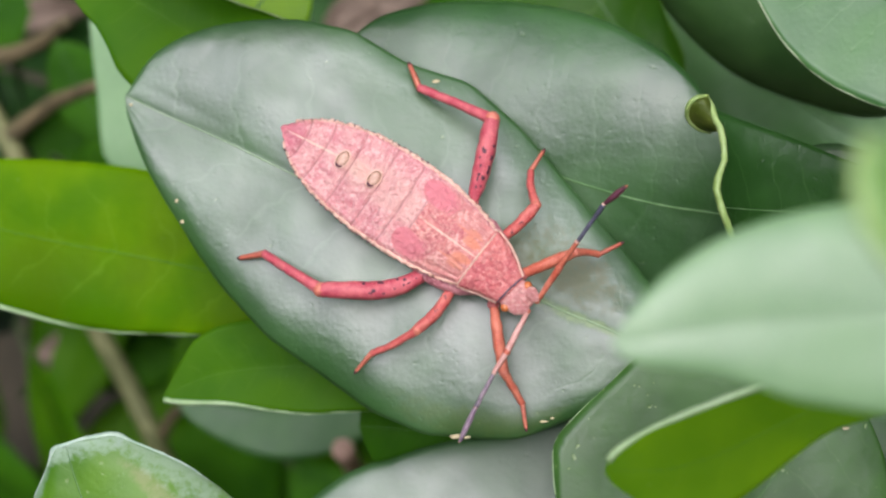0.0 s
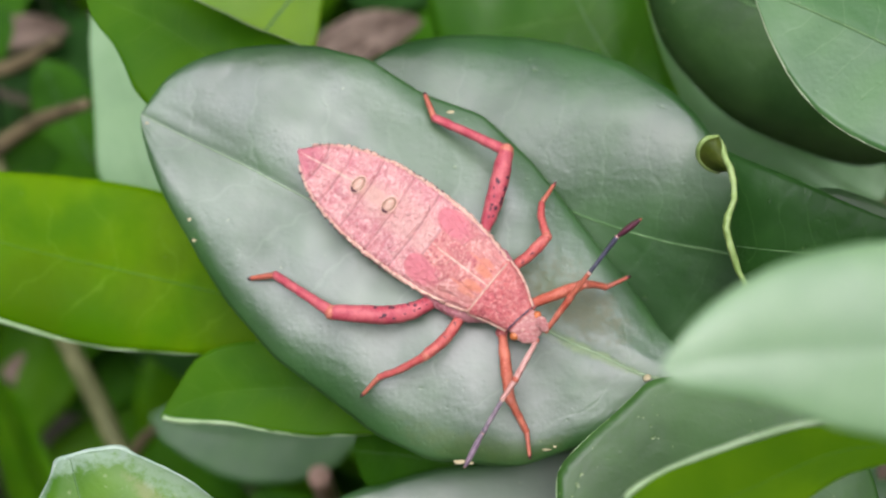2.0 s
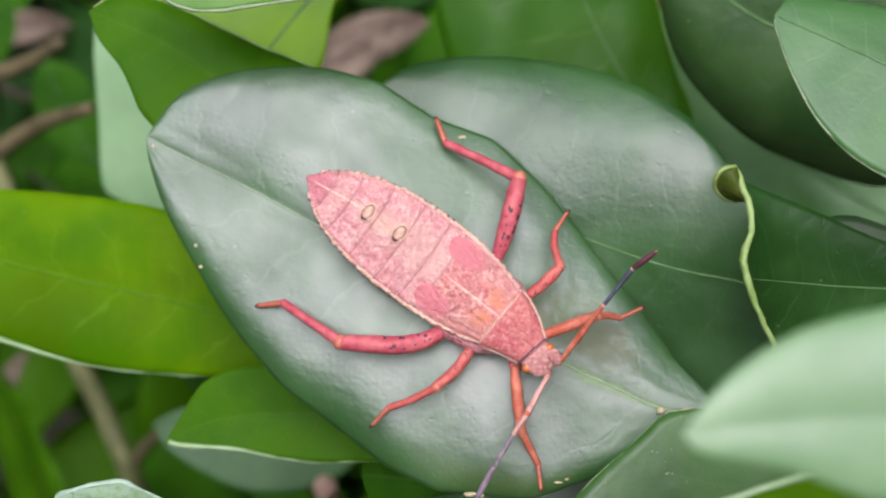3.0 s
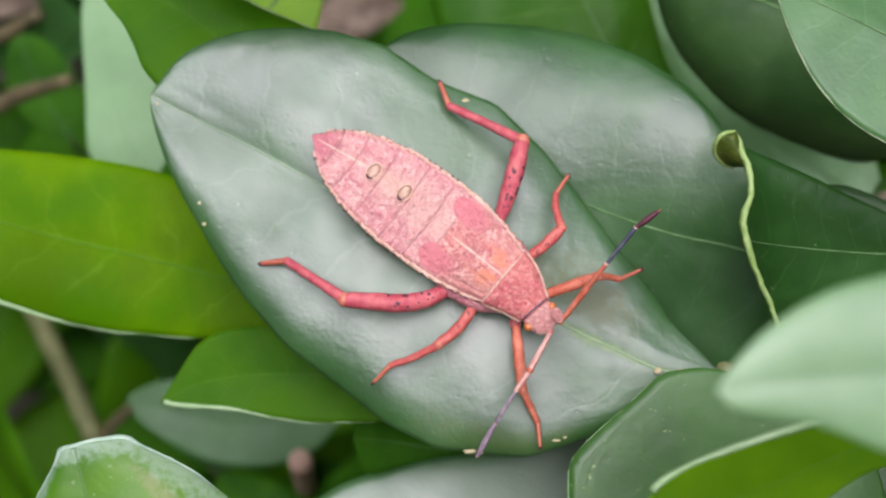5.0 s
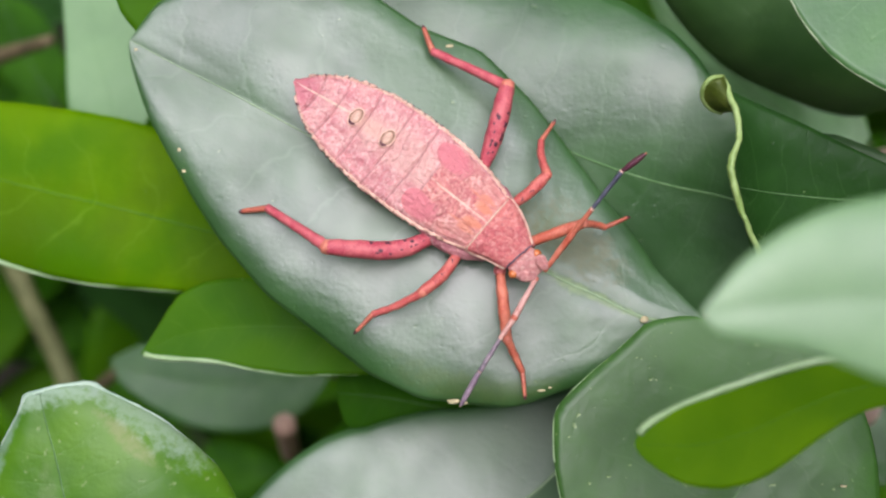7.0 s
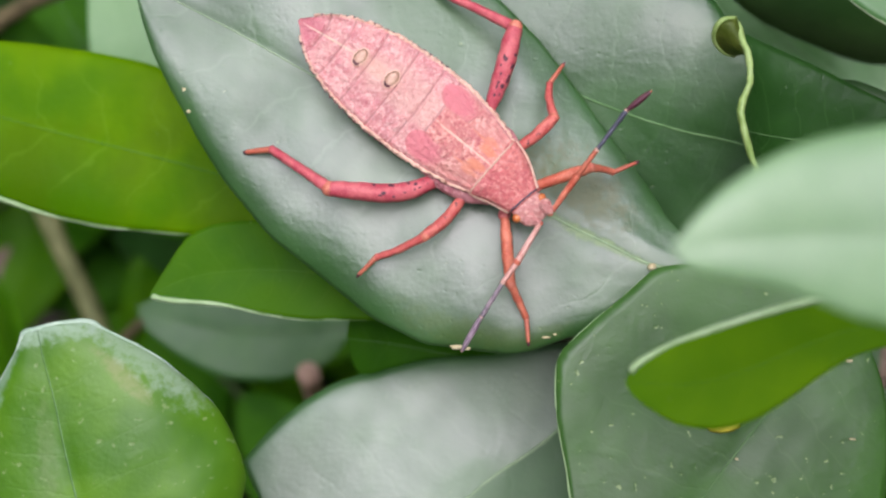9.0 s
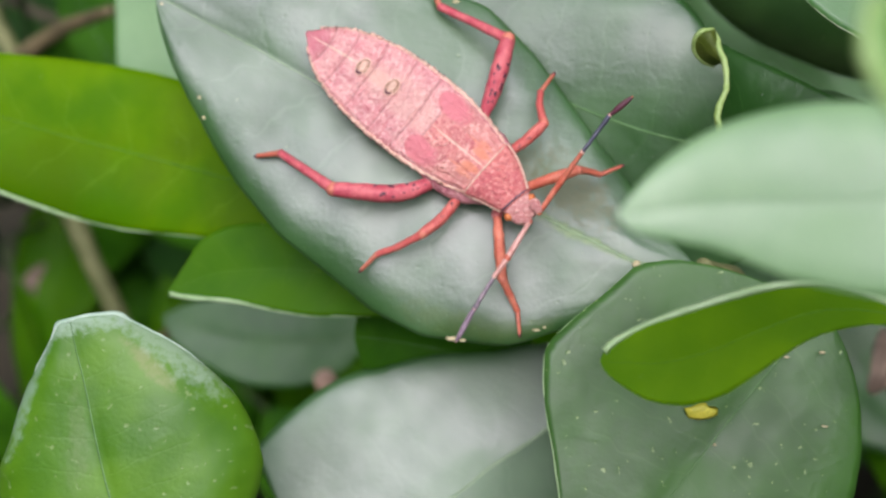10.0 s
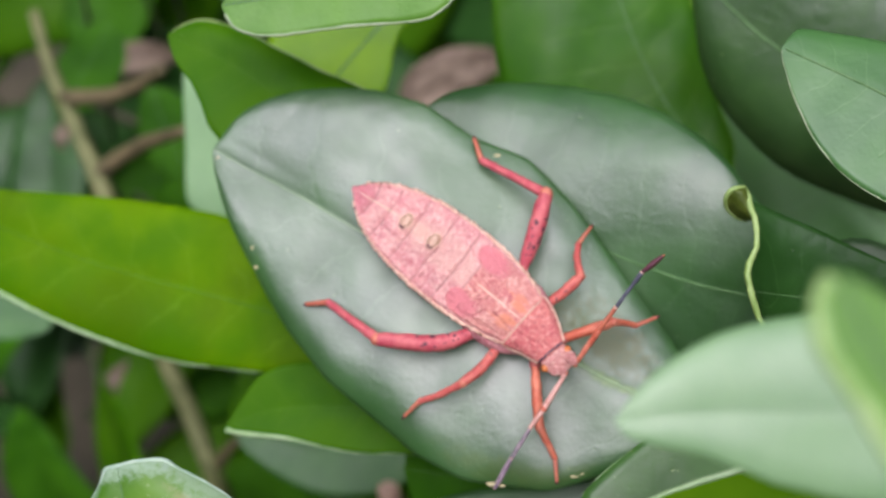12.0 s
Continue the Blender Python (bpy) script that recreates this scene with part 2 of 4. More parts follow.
def spline(points, n):
    """n points along a Catmull-Rom curve."""
    p = [Vector(a) for a in points]
    p = [2 * p[0] - p[1], *p, 2 * p[-1] - p[-2]]
    m = len(p) - 3
    out = []
    for k in range(n):
        x = m * k / (n - 1)
        i = min(int(x), m - 1)
        t = x - i
        a, b, c, d = p[i:i + 4]
        out.append(0.5 * (2 * b + (c - a) * t + (2 * a - 5 * b + 4 * c - d) * t * t + (3 * b - a - 3 * c + d) * t ** 3))
    return out


def tube(bm, points, radii, sides=8, n=None, flat=1.0):
    """A round rod along a curve with its own radius at each control point."""
    n = n or 6 * len(points)
    line = spline(points, n)
    xs = np.linspace(0, len(radii) - 1, n)
    rr = np.interp(xs, range(len(radii)), radii)
    rings = []
    side = None
    for i, p in enumerate(line):
        d = (line[min(i + 1, n - 1)] - line[max(i - 1, 0)]).normalized()
        if side is None:
            side = d.cross(Vector((0, 0, 1)) if abs(d.z) < 0.95 else Vector((1, 0, 0))).normalized()
        side = (side - d * side.dot(d)).normalized()
        up = side.cross(d)
        rings.append([bm.verts.new(p + (side * math.cos(a) + up * math.sin(a) * flat) * float(rr[i])) for a in (2 * math.pi * k / sides for k in range(sides))])
    for a, b in zip(rings, rings[1:]):
        for k in range(sides):
            bm.faces.new((a[k], a[(k + 1) % sides], b[(k + 1) % sides], b[k]))
    for ring, end, flip in ((rings[0], line[0], 1), (rings[-1], line[-1], 0)):
        tip = bm.verts.new(end)
        for k in range(sides):
            f = (ring[k], ring[(k + 1) % sides], tip)
            bm.faces.new(f[::-1] if flip else f)
    return bm


STEPS = (0, .015, .04, .08, .14, .22, .32, .42, .52, .62, .72, .8, .87, .92, .96, .985, 1)


def leaf_rows(mid, left, right, ns, nq, fold=(0.0, 0.0), droop=(0.0, 0.0), wave=0.15, seed=0, thick=0.3, pillow=(0.0, 0.0), slope=(0, 0), twist=(0, 0), end=None, roll=4):
    """The blade's upper sheet as rows of points: a midrib curve, half-widths on both sides, halves that slope (fold) and bend down (droop)."""
    line = spline(mid, 200)
    run = np.cumsum([0] + [(b - a).length for a, b in zip(line, line[1:])])
    run /= run[-1]
    comp = [np.array([p[k] for p in line]) for k in range(3)]

    def at(s):
        return Vector([float(np.interp(s, run, c)) for c in comp])

    fine = np.linspace(0, 1, 400)
    soft = [np.convolve(np.pad(np.interp(fine, STEPS, w), 5, "edge"), np.ones(11) / 11, "valid") for w in (left, right)]
    rows = []
    for i in range(ns + 1):
        s = 0.5 - 0.5 * math.cos(math.pi * i / ns)
        p = at(s)
        d = at(min(1, s + 0.04)) - at(max(0, s - 0.04))
        d.normalize()
        side = Vector((-slope[0], -slope[1], 1)).cross(d).normalized()
        up = d.cross(side)
        row = []
        for j in range(-nq, nq + 1):
            q = j / nq
            k = 0 if q > 0 else 1
            wide = float(np.interp(s, fine, soft[k]))
            wide *= 1 if end else math.sqrt(max(0.0, 1 - max(0.0, (s - 0.985) / 0.015) ** 2))
            x = abs(q) * wide
            h = (fold[k] + twist[k] * (1 - s) ** 1.5) * x - droop[k] * abs(q) ** roll * wide
            h += pillow[k] * wide * 0.16 * (1 - math.exp(-abs(q) / 0.16))
            h += wave * noise.noise(Vector((p.x * 0.16 + seed, (p.y + q * wide) * 0.16, seed * 0.7))) * min(1, x / 1.5)
            h += wave * 0.12 * noise.noise(Vector((s * 14 + seed, q * 5.0, 3.1 + seed))) * min(1, x / 1.0)
            row.append((p + side * (x if q > 0 else -x) + up * h, s, q))
        rows.append(row)
    if end:
        goal = spline(end, 60)
        for j in range(2 * nq + 1):
            aim = min(goal, key=lambda g: abs(g.y - rows[-1][j][0].y))
            shift = aim - rows[-1][j][0]
            for row in rows:
                p, s, q = row[j]
                k = min(1.0, max(0.0, (s - 0.7) / 0.3)) ** 2
                row[j] = (p + Vector((shift.x * k, 0, shift.z * k * k)), s, q)
    return rows, at, fine, soft


def blade(rows, thick):
    bm = bmesh.new()
    uv = bm.loops.layers.uv.new("leaf")
    top = [[bm.verts.new(c[0]) for c in row] for row in rows]
    low = [[bm.verts.new(c[0] - Vector((0, 0, thick * (1 - 0.6 * abs(c[2]) ** 4)))) for c in row] for row in rows]
    n, m = len(rows), len(rows[0])

    def quad(verts, cells):
        try:
            f = bm.faces.new(verts)
        except ValueError:
            return
        for loop, c in zip(f.loops, cells):
            loop[uv].uv = (c[1], 0.5 + 0.5 * c[2])

    for i in range(n - 1):
        for j in range(m - 1):
            ids = ((i, j), (i, j + 1), (i + 1, j + 1), (i + 1, j))
            quad([top[a][b] for a, b in ids][::-1], [rows[a][b] for a, b in ids][::-1])
            quad([low[a][b] for a, b in ids], [rows[a][b] for a, b in ids])
    for j0 in (0, m - 1):
        for i in range(n - 1):
            q = [top[i][j0], top[i + 1][j0], low[i + 1][j0], low[i][j0]]
            c = [rows[i][j0], rows[i + 1][j0], rows[i + 1][j0], rows[i][j0]]
            quad(q if j0 == 0 else q[::-1], c if j0 == 0 else c[::-1])
    for i0 in (0, n - 1):
        for j in range(m - 1):
            q = [top[i0][j], top[i0][j + 1], low[i0][j + 1], low[i0][j]]
            c = [rows[i0][j], rows[i0][j + 1], rows[i0][j + 1], rows[i0][j]]
            quad(q if i0 == 0 else q[::-1], c)
    bmesh.ops.recalc_face_normals(bm, faces=bm.faces)
    return bm


grown = {}


def leaf(key, material, label, fold=(0.0, 0.0), droop=(0.0, 0.0), ns=30, nq=9, rim="", rib=0.22, rib_material=None, wave=0.15, thick=0.3, rim_size=0.14, pillow=(0.1, 0.1), twist=(0, 0), rim_material=None, end=None, taper=(1.0, 1.0, 1.5), roll=4):
    """One leaf of the shrub: blade, raised midrib and, where the edge is pale and thick, its margin."""
    mid, left, right, slope = LEAVES[key]
    seed = sum(map(ord, key)) % 17
    rows, at, fine, soft = leaf_rows(mid, left, right, ns, nq, fold, droop, wave, seed, thick, pillow, slope, twist, end, roll)
    ob = part("leaf", blade(rows, thick), material, shrub, label)
    grown[key] = ob
    if rib:
        bm = bmesh.new()
        pts = [row[nq][0] + Vector((0, 0, 0.02)) for row in rows[1:-1:3]]
        tube(bm, pts, [rib, rib * 0.8, rib * 0.55, rib * 0.3], 7, len(pts) * 2, 0.55)
        part("midrib", bm, rib_material or RIB, ob)
    if "o" in rim:
        half = rows[ns // 2:-1]
        pts = [row[2 * nq][0] for row in half[::2]] + [row[nq][0] for row in half[-1:]] + [row[0][0] for row in half[::-2]]
        swell = [rim_size * math.sin(math.pi * (k + 0.5) / len(pts)) ** 2.5 * (0.9 + 0.4 * noise.noise(p * 0.6)) for k, p in enumerate(pts)]
        bm = bmesh.new()
        tube(bm, [p - Vector((0, 0, 0.1)) for p in pts], swell, 8, len(pts) * 2)
        for v in bm.verts:
            v.co += 0.12 * noise.noise_vector(v.co * 0.9)
        part("margin", bm, rim_material or RIM, ob)
    for flank in rim.replace("o", ""):
        j = 2 * nq if flank == "l" else 0
        bm = bmesh.new()
        pts = [row[j][0] - Vector((0, 0, 0.08)) for row in rows[2:-1:2]]
        grow = np.linspace(0, 1, len(pts)) ** taper[2] * (taper[1] - taper[0]) + taper[0]
        swell = [rim_size * float(g) * (0.75 + 0.6 * abs(noise.noise(p * 0.35)) + 0.3 * noise.noise(p * 1.3)) for p, g in zip(pts, grow)]
        tube(bm, pts, swell, 6, len(pts) * 2)
        for v in bm.verts:
            v.co += min(rim_size, 0.2) * 0.5 * noise.noise_vector(v.co * 0.8)
        part("margin", bm, rim_material or RIM, ob)
    return ob


# ---- the ground under the shrub ----
def ground():
    bm = bmesh.new()
    near, far, n = 0.6, 400.0, 40
    xs = [math.copysign(near * abs(k) / 20 if abs(k) <= 20 else near * (far / near) ** ((abs(k) - 20) / 10), k) if k else 0.0 for k in range(-30, 31)]
    grid = [[bm.verts.new((x, y, 0.012 * noise.noise(Vector((x * 9, y * 9, 0))) if max(abs(x), abs(y)) < 2 else 0)) for x in xs] for y in xs]
    for a, b in zip(grid, grid[1:]):
        for k in range(len(xs) - 1):
            bm.faces.new((a[k], a[k + 1], b[k + 1], b[k]))
    me = bpy.data.meshes.new("ground")
    bm.to_mesh(me)
    bm.free()
    me.materials.append(SOIL)
    tagged(new("ground", me), "dark brown garden soil under the shrub", "ground", kind="structure")


ground()


def hedge():
    """An unseen rough leafy wall all round, added to darken what the leaves reflect."""
    bm = bmesh.new()
    rows = []
    for j in range(15):
        z = 1.25 * j / 14
        row = []
        for i in range(120):
            a = 2 * math.pi * i / 120
            r = 1.05 + 0.10 * noise.noise(Vector((math.cos(a) * 5, math.sin(a) * 5, z * 5))) + 0.05 * noise.noise(Vector((math.cos(a) * 16, math.sin(a) * 16, z * 16))) + 0.25 * (z / 1.25) ** 4
            row.append(bm.verts.new((r * math.cos(a), r * math.sin(a), z + (0.06 * noise.noise(Vector((a * 6, 0, 5))) if j == 14 else 0))))
        rows.append(row)
    for a, b in zip(rows, rows[1:]):
        for i in range(120):
            bm.faces.new((a[i], b[i], b[(i + 1) % 120], a[(i + 1) % 120]))
    bmesh.ops.recalc_face_normals(bm, faces=bm.faces)
    bmesh.ops.solidify(bm, geom=bm.faces[:], thickness=0.25)
    me = bpy.data.meshes.new("hedge")
    bm.to_mesh(me)
    bm.free()
    me.materials.append(SKY_BLOCKER)
    tagged(new("low_sky_blocker", me), "unseen dark green ring added to block the low sky", "hedge", kind="structure")


hedge()

# ---- the shrub ----
shrub = new("shrub")
shrub.location = (0.02, 0.03, 0.0)
bpy.context.view_layer.update()
tagged(shrub, "dense evergreen shrub with thick glossy oval leaves", "shrub")

# midrib from stalk to tip, then half-widths on the left and right flank of it
LEAVES = {}
LEAVES['main'] = ([(19.03, -10.21, -0.87), (16.73, -9.99, -0.90), (13.74, -9.77, -0.92), (9.83, -7.96, -1.14), (6.15, -6.27, -1.34), (0.58, -2.92, -1.75), (-6.43, 1.02, -2.22), (-15.87, 6.16, -2.84), (-20.63, 8.76, -3.15), (-25.41, 11.13, -3.43), (-29.16, 13.13, -3.67)],
    [0.0, 0.31, 0.8, 1.72, 7.14, 11.16, 14.26, 14.74, 13.94, 13.2, 11.21, 9.01, 6.77, 4.77, 2.77, 1.44, 0.37],
    [0.0, 0.89, 2.13, 4.03, 5.4, 7.82, 9.74, 12.13, 13.63, 12.77, 13.3, 12.21, 10.2, 8.61, 6.65, 4.69, 3.38], (0, -0.12))
LEAVES['second'] = ([(30.57, -2.84, -5.22), (21.49, 0.29, -5.53), (13.32, 2.22, -5.72), (1.74, 7.32, -6.23), (-10.2, 17.14, -7.21)],
    [0.0, 2.11, 4.62, 7.23, 10.01, 11.58, 12.33, 12.46, 11.13, 9.16, 7.39, 6.3, 5.04, 3.55, 1.98, 0.95, 0.37],
    [0.0, 0.0, 0.0, 0.0, 0.0, 6.77, 10.92, 12.72, 13.71, 13.83, 13.24, 11.74, 9.56, 7.53, 5.28, 3.6, 1.98], (0, -0.1))
LEAVES['curled'] = ([(42.66, 0.05, -1.25), (35.48, -0.19, -0.59), (28.35, 0.05, 0.18), (20.69, 0.78, 1.13)],
    [0.0, 0.43, 1.17, 2.38, 4.12, 6.02, 7.65, 8.75, 9.45, 9.59, 9.21, 7.9, 5.24, 3.08, 1.59, 0.64, 0.0],
    [0.0, 0.09, 0.24, 0.47, 0.83, 1.38, 2.18, 3.03, 3.82, 4.59, 5.38, 6.03, 6.63, 7.1, 7.54, 7.86, 8.05], (-0.1, 0.25))
LEAVES['dark'] = ([(46.32, 21.87, -18.44), (35.72, 22.36, -18.29), (24.85, 24.45, -17.67), (14.49, 32.9, -15.13)],
    [0.0, 4.77, 9.64, 11.99, 13.75, 14.67, 14.04, 12.99, 11.51, 9.08, 7.28, 5.44, 3.51, 2.11, 1.07, 0.41, 0.0],
    [0.0, 0.43, 1.19, 2.44, 4.19, 5.89, 7.32, 8.91, 9.74, 9.9, 9.58, 8.7, 7.43, 6.21, 4.83, 2.92, 0.0], (0, 0.3))
LEAVES['bright'] = ([(42.25, 9.39, 9.18), (36.05, 13.5, 7.95), (29.58, 17.29, 6.81), (22.14, 21.01, 5.7)],
    [0.0, 1.0, 2.85, 4.87, 6.15, 7.07, 7.69, 7.88, 7.86, 7.39, 6.38, 5.1, 3.68, 2.45, 1.36, 0.66, 0.0],
    [0.0, 0.35, 0.99, 2.01, 3.21, 4.13, 4.73, 4.96, 4.99, 4.88, 4.46, 3.85, 3.31, 2.97, 2.63, 2.24, 1.77], (0, -0.2))
LEAVES['left'] = ([(-17.15, -4.46, -17.0), (-31.4, -0.82, -17.0), (-46.69, 2.91, -17.0), (-67.72, 10.29, -17.0)],
    [0.0, 3.14, 4.49, 5.07, 5.81, 6.61, 7.53, 7.6, 7.28, 6.92, 6.43, 5.91, 5.05, 3.68, 1.88, 0.66, 0.0],
    [0.0, 1.22, 3.39, 5.06, 6.37, 7.57, 8.28, 8.07, 7.5, 6.4, 4.94, 3.67, 2.7, 1.9, 0.99, 0.36, 0.0], (0, 0))
LEAVES['small'] = ([(-7.88, -12.05, -11.00), (-15.33, -11.17, -11.00), (-21.73, -11.22, -11.00), (-26.01, -11.96, -11.00), (-29.47, -13.59, -11.00)],
    [3.18, 3.23, 3.32, 3.46, 3.67, 3.94, 4.2, 4.11, 3.86, 3.24, 2.8, 2.41, 1.9, 1.35, 0.69, 0.25, 0.0],
    [0.0, 2.22, 2.71, 2.9, 3.19, 3.6, 4.21, 4.38, 4.33, 4.39, 4.19, 3.4, 1.83, 1.08, 0.56, 0.21, 0.0], (0, 0))
LEAVES['lowleft'] = ([(-26.09, -38.15, 7.32), (-28.75, -30.01, 7.81), (-29.96, -25.34, 8.09), (-30.94, -20.77, 8.36), (-31.67, -18.04, 8.52), (-32.21, -15.57, 8.67)],
    [0.0, 0.69, 1.83, 3.64, 5.54, 7.77, 9.35, 10.55, 9.8, 7.87, 6.53, 5.39, 3.82, 2.52, 1.7, 1.36, 1.15],
    [4.18, 4.98, 6.31, 8.1, 9.46, 11.0, 12.12, 12.27, 11.96, 11.29, 9.94, 8.08, 6.4, 5.34, 4.49, 3.78, 3.25], (0, 0.06))
LEAVES['lowmid'] = ([(14.43, -15.48, -17.06), (7.08, -25.01, -15.40), (1.84, -28.83, -14.58), (-3.36, -32.99, -13.71), (-14.74, -39.91, -12.09)],
    [0.0, 0.23, 0.6, 1.17, 2.03, 3.61, 6.89, 8.78, 9.13, 8.61, 7.51, 6.36, 4.86, 3.52, 2.08, 0.75, 0.0],
    [0.0, 0.46, 1.22, 2.45, 4.4, 7.23, 9.62, 10.4, 13.32, 14.73, 15.34, 15.28, 14.82, 14.28, 13.69, 13.26, 12.98], (-0.07, -0.12))
LEAVES['lowright'] = ([(28.85, -13.21, 0.86), (26.52, -16.30, 1.32), (21.44, -22.69, 2.28), (16.65, -29.09, 3.24), (12.82, -34.53, 4.05), (9.68, -38.43, 4.64)],
    [0.0, 2.22, 3.68, 5.65, 7.95, 10.09, 11.8, 12.35, 11.62, 10.49, 8.53, 6.46, 4.13, 2.6, 1.3, 0.49, 0.0],
    [0.0, 2.61, 5.52, 8.68, 11.7, 13.91, 14.37, 15.07, 15.61, 13.26, 9.52, 7.26, 5.54, 3.97, 2.4, 1.01, 0.0], (0, -0.15))
LEAVES['yellow'] = ([(34.98, -15.24, 21.00), (29.86, -13.41, 21.00), (25.29, -13.33, 21.00), (20.25, -15.24, 21.00), (15.58, -17.16, 21.00), (10.12, -17.31, 21.00)],
    [0.55, 0.56, 0.59, 0.65, 0.71, 0.81, 1.46, 1.74, 2.2, 2.87, 3.27, 3.14, 2.67, 1.98, 1.33, 0.81, 0.23],
    [0.0, 0.55, 0.56, 0.55, 0.56, 0.79, 1.48, 2.21, 2.75, 3.03, 3.3, 3.29, 2.86, 2.2, 1.51, 1.06, 0.21], (0, 0))
LEAVES['front'] = ([(32.89, -7.02, 47.34), (27.26, -6.74, 47.31), (22.11, -7.02, 47.34), (15.96, -7.3, 47.38), (10.25, -8.08, 47.47)],
    [0.0, 0.57, 1.64, 3.27, 4.65, 5.3, 5.51, 5.24, 4.64, 4.1, 3.1, 2.34, 1.88, 1.52, 1.16, 0.74, 0.0],
    [0.0, 0.57, 1.62, 2.82, 3.7, 4.4, 4.92, 5.22, 5.28, 4.96, 4.36, 3.54, 2.66, 1.83, 0.97, 0.36, 0.0], (0, -0.12))
LEAVES['nearest'] = ([(23.86, -9.2, 70.0), (22.75, -6.14, 70.0), (21.2, -3.51, 70.0), (19.42, 0.01, 70.0)],
    [0.0, 0.09, 0.25, 0.52, 0.91, 1.3, 1.5, 1.51, 1.48, 1.58, 1.7, 1.71, 1.46, 1.18, 0.86, 0.38, 0.0],
    [0.0, 0.31, 0.89, 1.78, 2.68, 3.02, 2.94, 2.82, 2.66, 2.44, 1.97, 1.51, 1.09, 0.73, 0.37, 0.14, 0.0], (0, 0))
LEAVES['upleft'] = ([(-15.5, 13.73, -6.0), (-21.6, 16.9, -6.0), (-27.82, 21.2, -6.0), (-34.88, 24.36, -6.0)],
    [0.0, 0.4, 1.09, 2.21, 3.73, 5.1, 6.03, 6.49, 6.5, 5.87, 4.46, 3.27, 2.56, 1.9, 1.01, 0.36, 0.0],
    [4.46, 4.72, 4.88, 4.93, 4.96, 4.85, 4.58, 4.24, 3.82, 3.45, 3.34, 3.21, 2.91, 2.44, 1.58, 0.57, 0.0], (0, 0))
LEAVES['pale'] = ([(-37.34, 6.85, -41.0), (-40.05, 14.92, -41.0), (-42.09, 23.07, -41.0), (-44.35, 31.28, -41.0)],
    [0.0, 0.23, 0.59, 1.16, 2.68, 4.77, 4.24, 3.57, 3.07, 2.67, 2.2, 1.73, 1.19, 0.73, 0.36, 0.13, 0.0],
    [0.0, 0.43, 1.26, 2.69, 4.36, 5.41, 5.92, 6.04, 5.92, 5.61, 5.08, 4.45, 3.59, 2.45, 1.19, 0.41, 0.0], (0, 0))
LEAVES['top'] = ([(-6.54, 32.44, 4.0), (-13.96, 28.51, 4.0), (-21.0, 26.04, 4.0), (-26.54, 25.05, 4.0)],
    [4.27, 4.63, 5.12, 5.75, 6.56, 7.06, 6.28, 5.27, 4.55, 4.07, 3.74, 3.49, 3.13, 2.63, 2.06, 1.27, 0.0],
    [0.0, 0.47, 1.42, 2.87, 4.02, 4.72, 5.19, 5.37, 5.33, 5.01, 4.45, 3.85, 3.09, 2.2, 1.09, 0.37, 0.0], (0, 0))
LEAVES['lemon'] = ([(-12.98, 34.94, -28.0), (-19.07, 28.73, -28.0), (-22.72, 24.36, -28.0), (-26.39, 19.97, -28.0)],
    [0.0, 0.16, 0.45, 0.93, 1.57, 1.89, 1.94, 3.06, 4.3, 5.21, 5.38, 4.96, 4.12, 2.88, 1.42, 0.49, 0.0],
    [0.0, 0.26, 0.69, 1.41, 2.52, 4.01, 5.86, 7.58, 8.8, 9.22, 9.1, 8.77, 8.27, 7.73, 7.15, 6.68, 6.35], (0, 0))
LEAVES['upmid'] = ([(19.86, 13.2, -35.36), (13.54, 21.07, -33.79), (8.45, 30.71, -31.86), (3.95, 44.97, -29.01)],
    [0.0, 0.73, 2.06, 4.11, 6.49, 8.7, 11.24, 13.72, 15.4, 14.75, 13.67, 12.81, 11.78, 10.65, 9.42, 8.4, 7.64],
    [0.0, 0.61, 1.73, 3.09, 3.94, 4.63, 5.67, 6.57, 7.07, 7.28, 6.9, 6.15, 5.09, 3.79, 1.98, 0.68, 0.0], (0, 0.2))
LEAVES['strip'] = ([(44.06, 7.13, -48.0), (36.35, 11.63, -48.0), (26.72, 19.33, -48.0), (13.87, 32.18, -48.0)],
    [0.0, 0.94, 2.55, 4.39, 5.99, 7.07, 8.07, 8.5, 8.44, 7.37, 5.61, 4.03, 2.6, 1.58, 0.78, 0.29, 0.0],
    [2.56, 3.58, 4.37, 5.17, 5.82, 6.07, 5.94, 5.73, 5.78, 6.01, 5.59, 4.38, 2.9, 1.74, 0.84, 0.3, 0.0], (0, 0))
LEAVES['shade'] = ([(22.89, -1.42, -8.0), (30.26, -0.44, -8.0), (37.62, -1.42, -8.0), (45.97, -3.88, -8.0)],
    [0.0, 0.4, 1.1, 2.22, 3.93, 6.12, 6.71, 5.87, 5.19, 4.55, 4.06, 3.7, 3.18, 2.35, 1.21, 0.41, 0.0],
    [0.0, 0.42, 1.18, 2.53, 4.51, 6.38, 7.42, 7.86, 7.91, 7.62, 7.12, 6.6, 6.01, 5.49, 4.96, 4.56, 4.25], (0, 0))
LEAVES['under'] = ([(6.19, -20.75, -19.19), (-1.81, -19.09, -18.77), (-7.64, -18.0, -18.5), (-12.67, -17.45, -18.36)],
    [0.0, 0.18, 0.5, 1.02, 1.84, 2.91, 4.03, 4.7, 4.95, 4.94, 4.77, 4.56, 4.17, 3.51, 2.35, 0.84, 0.0],
    [0.0, 0.37, 1.1, 2.37, 3.75, 4.62, 5.16, 5.48, 5.62, 5.53, 5.07, 4.49, 3.9, 3.44, 3.02, 2.67, 2.3], (0, 0.25))
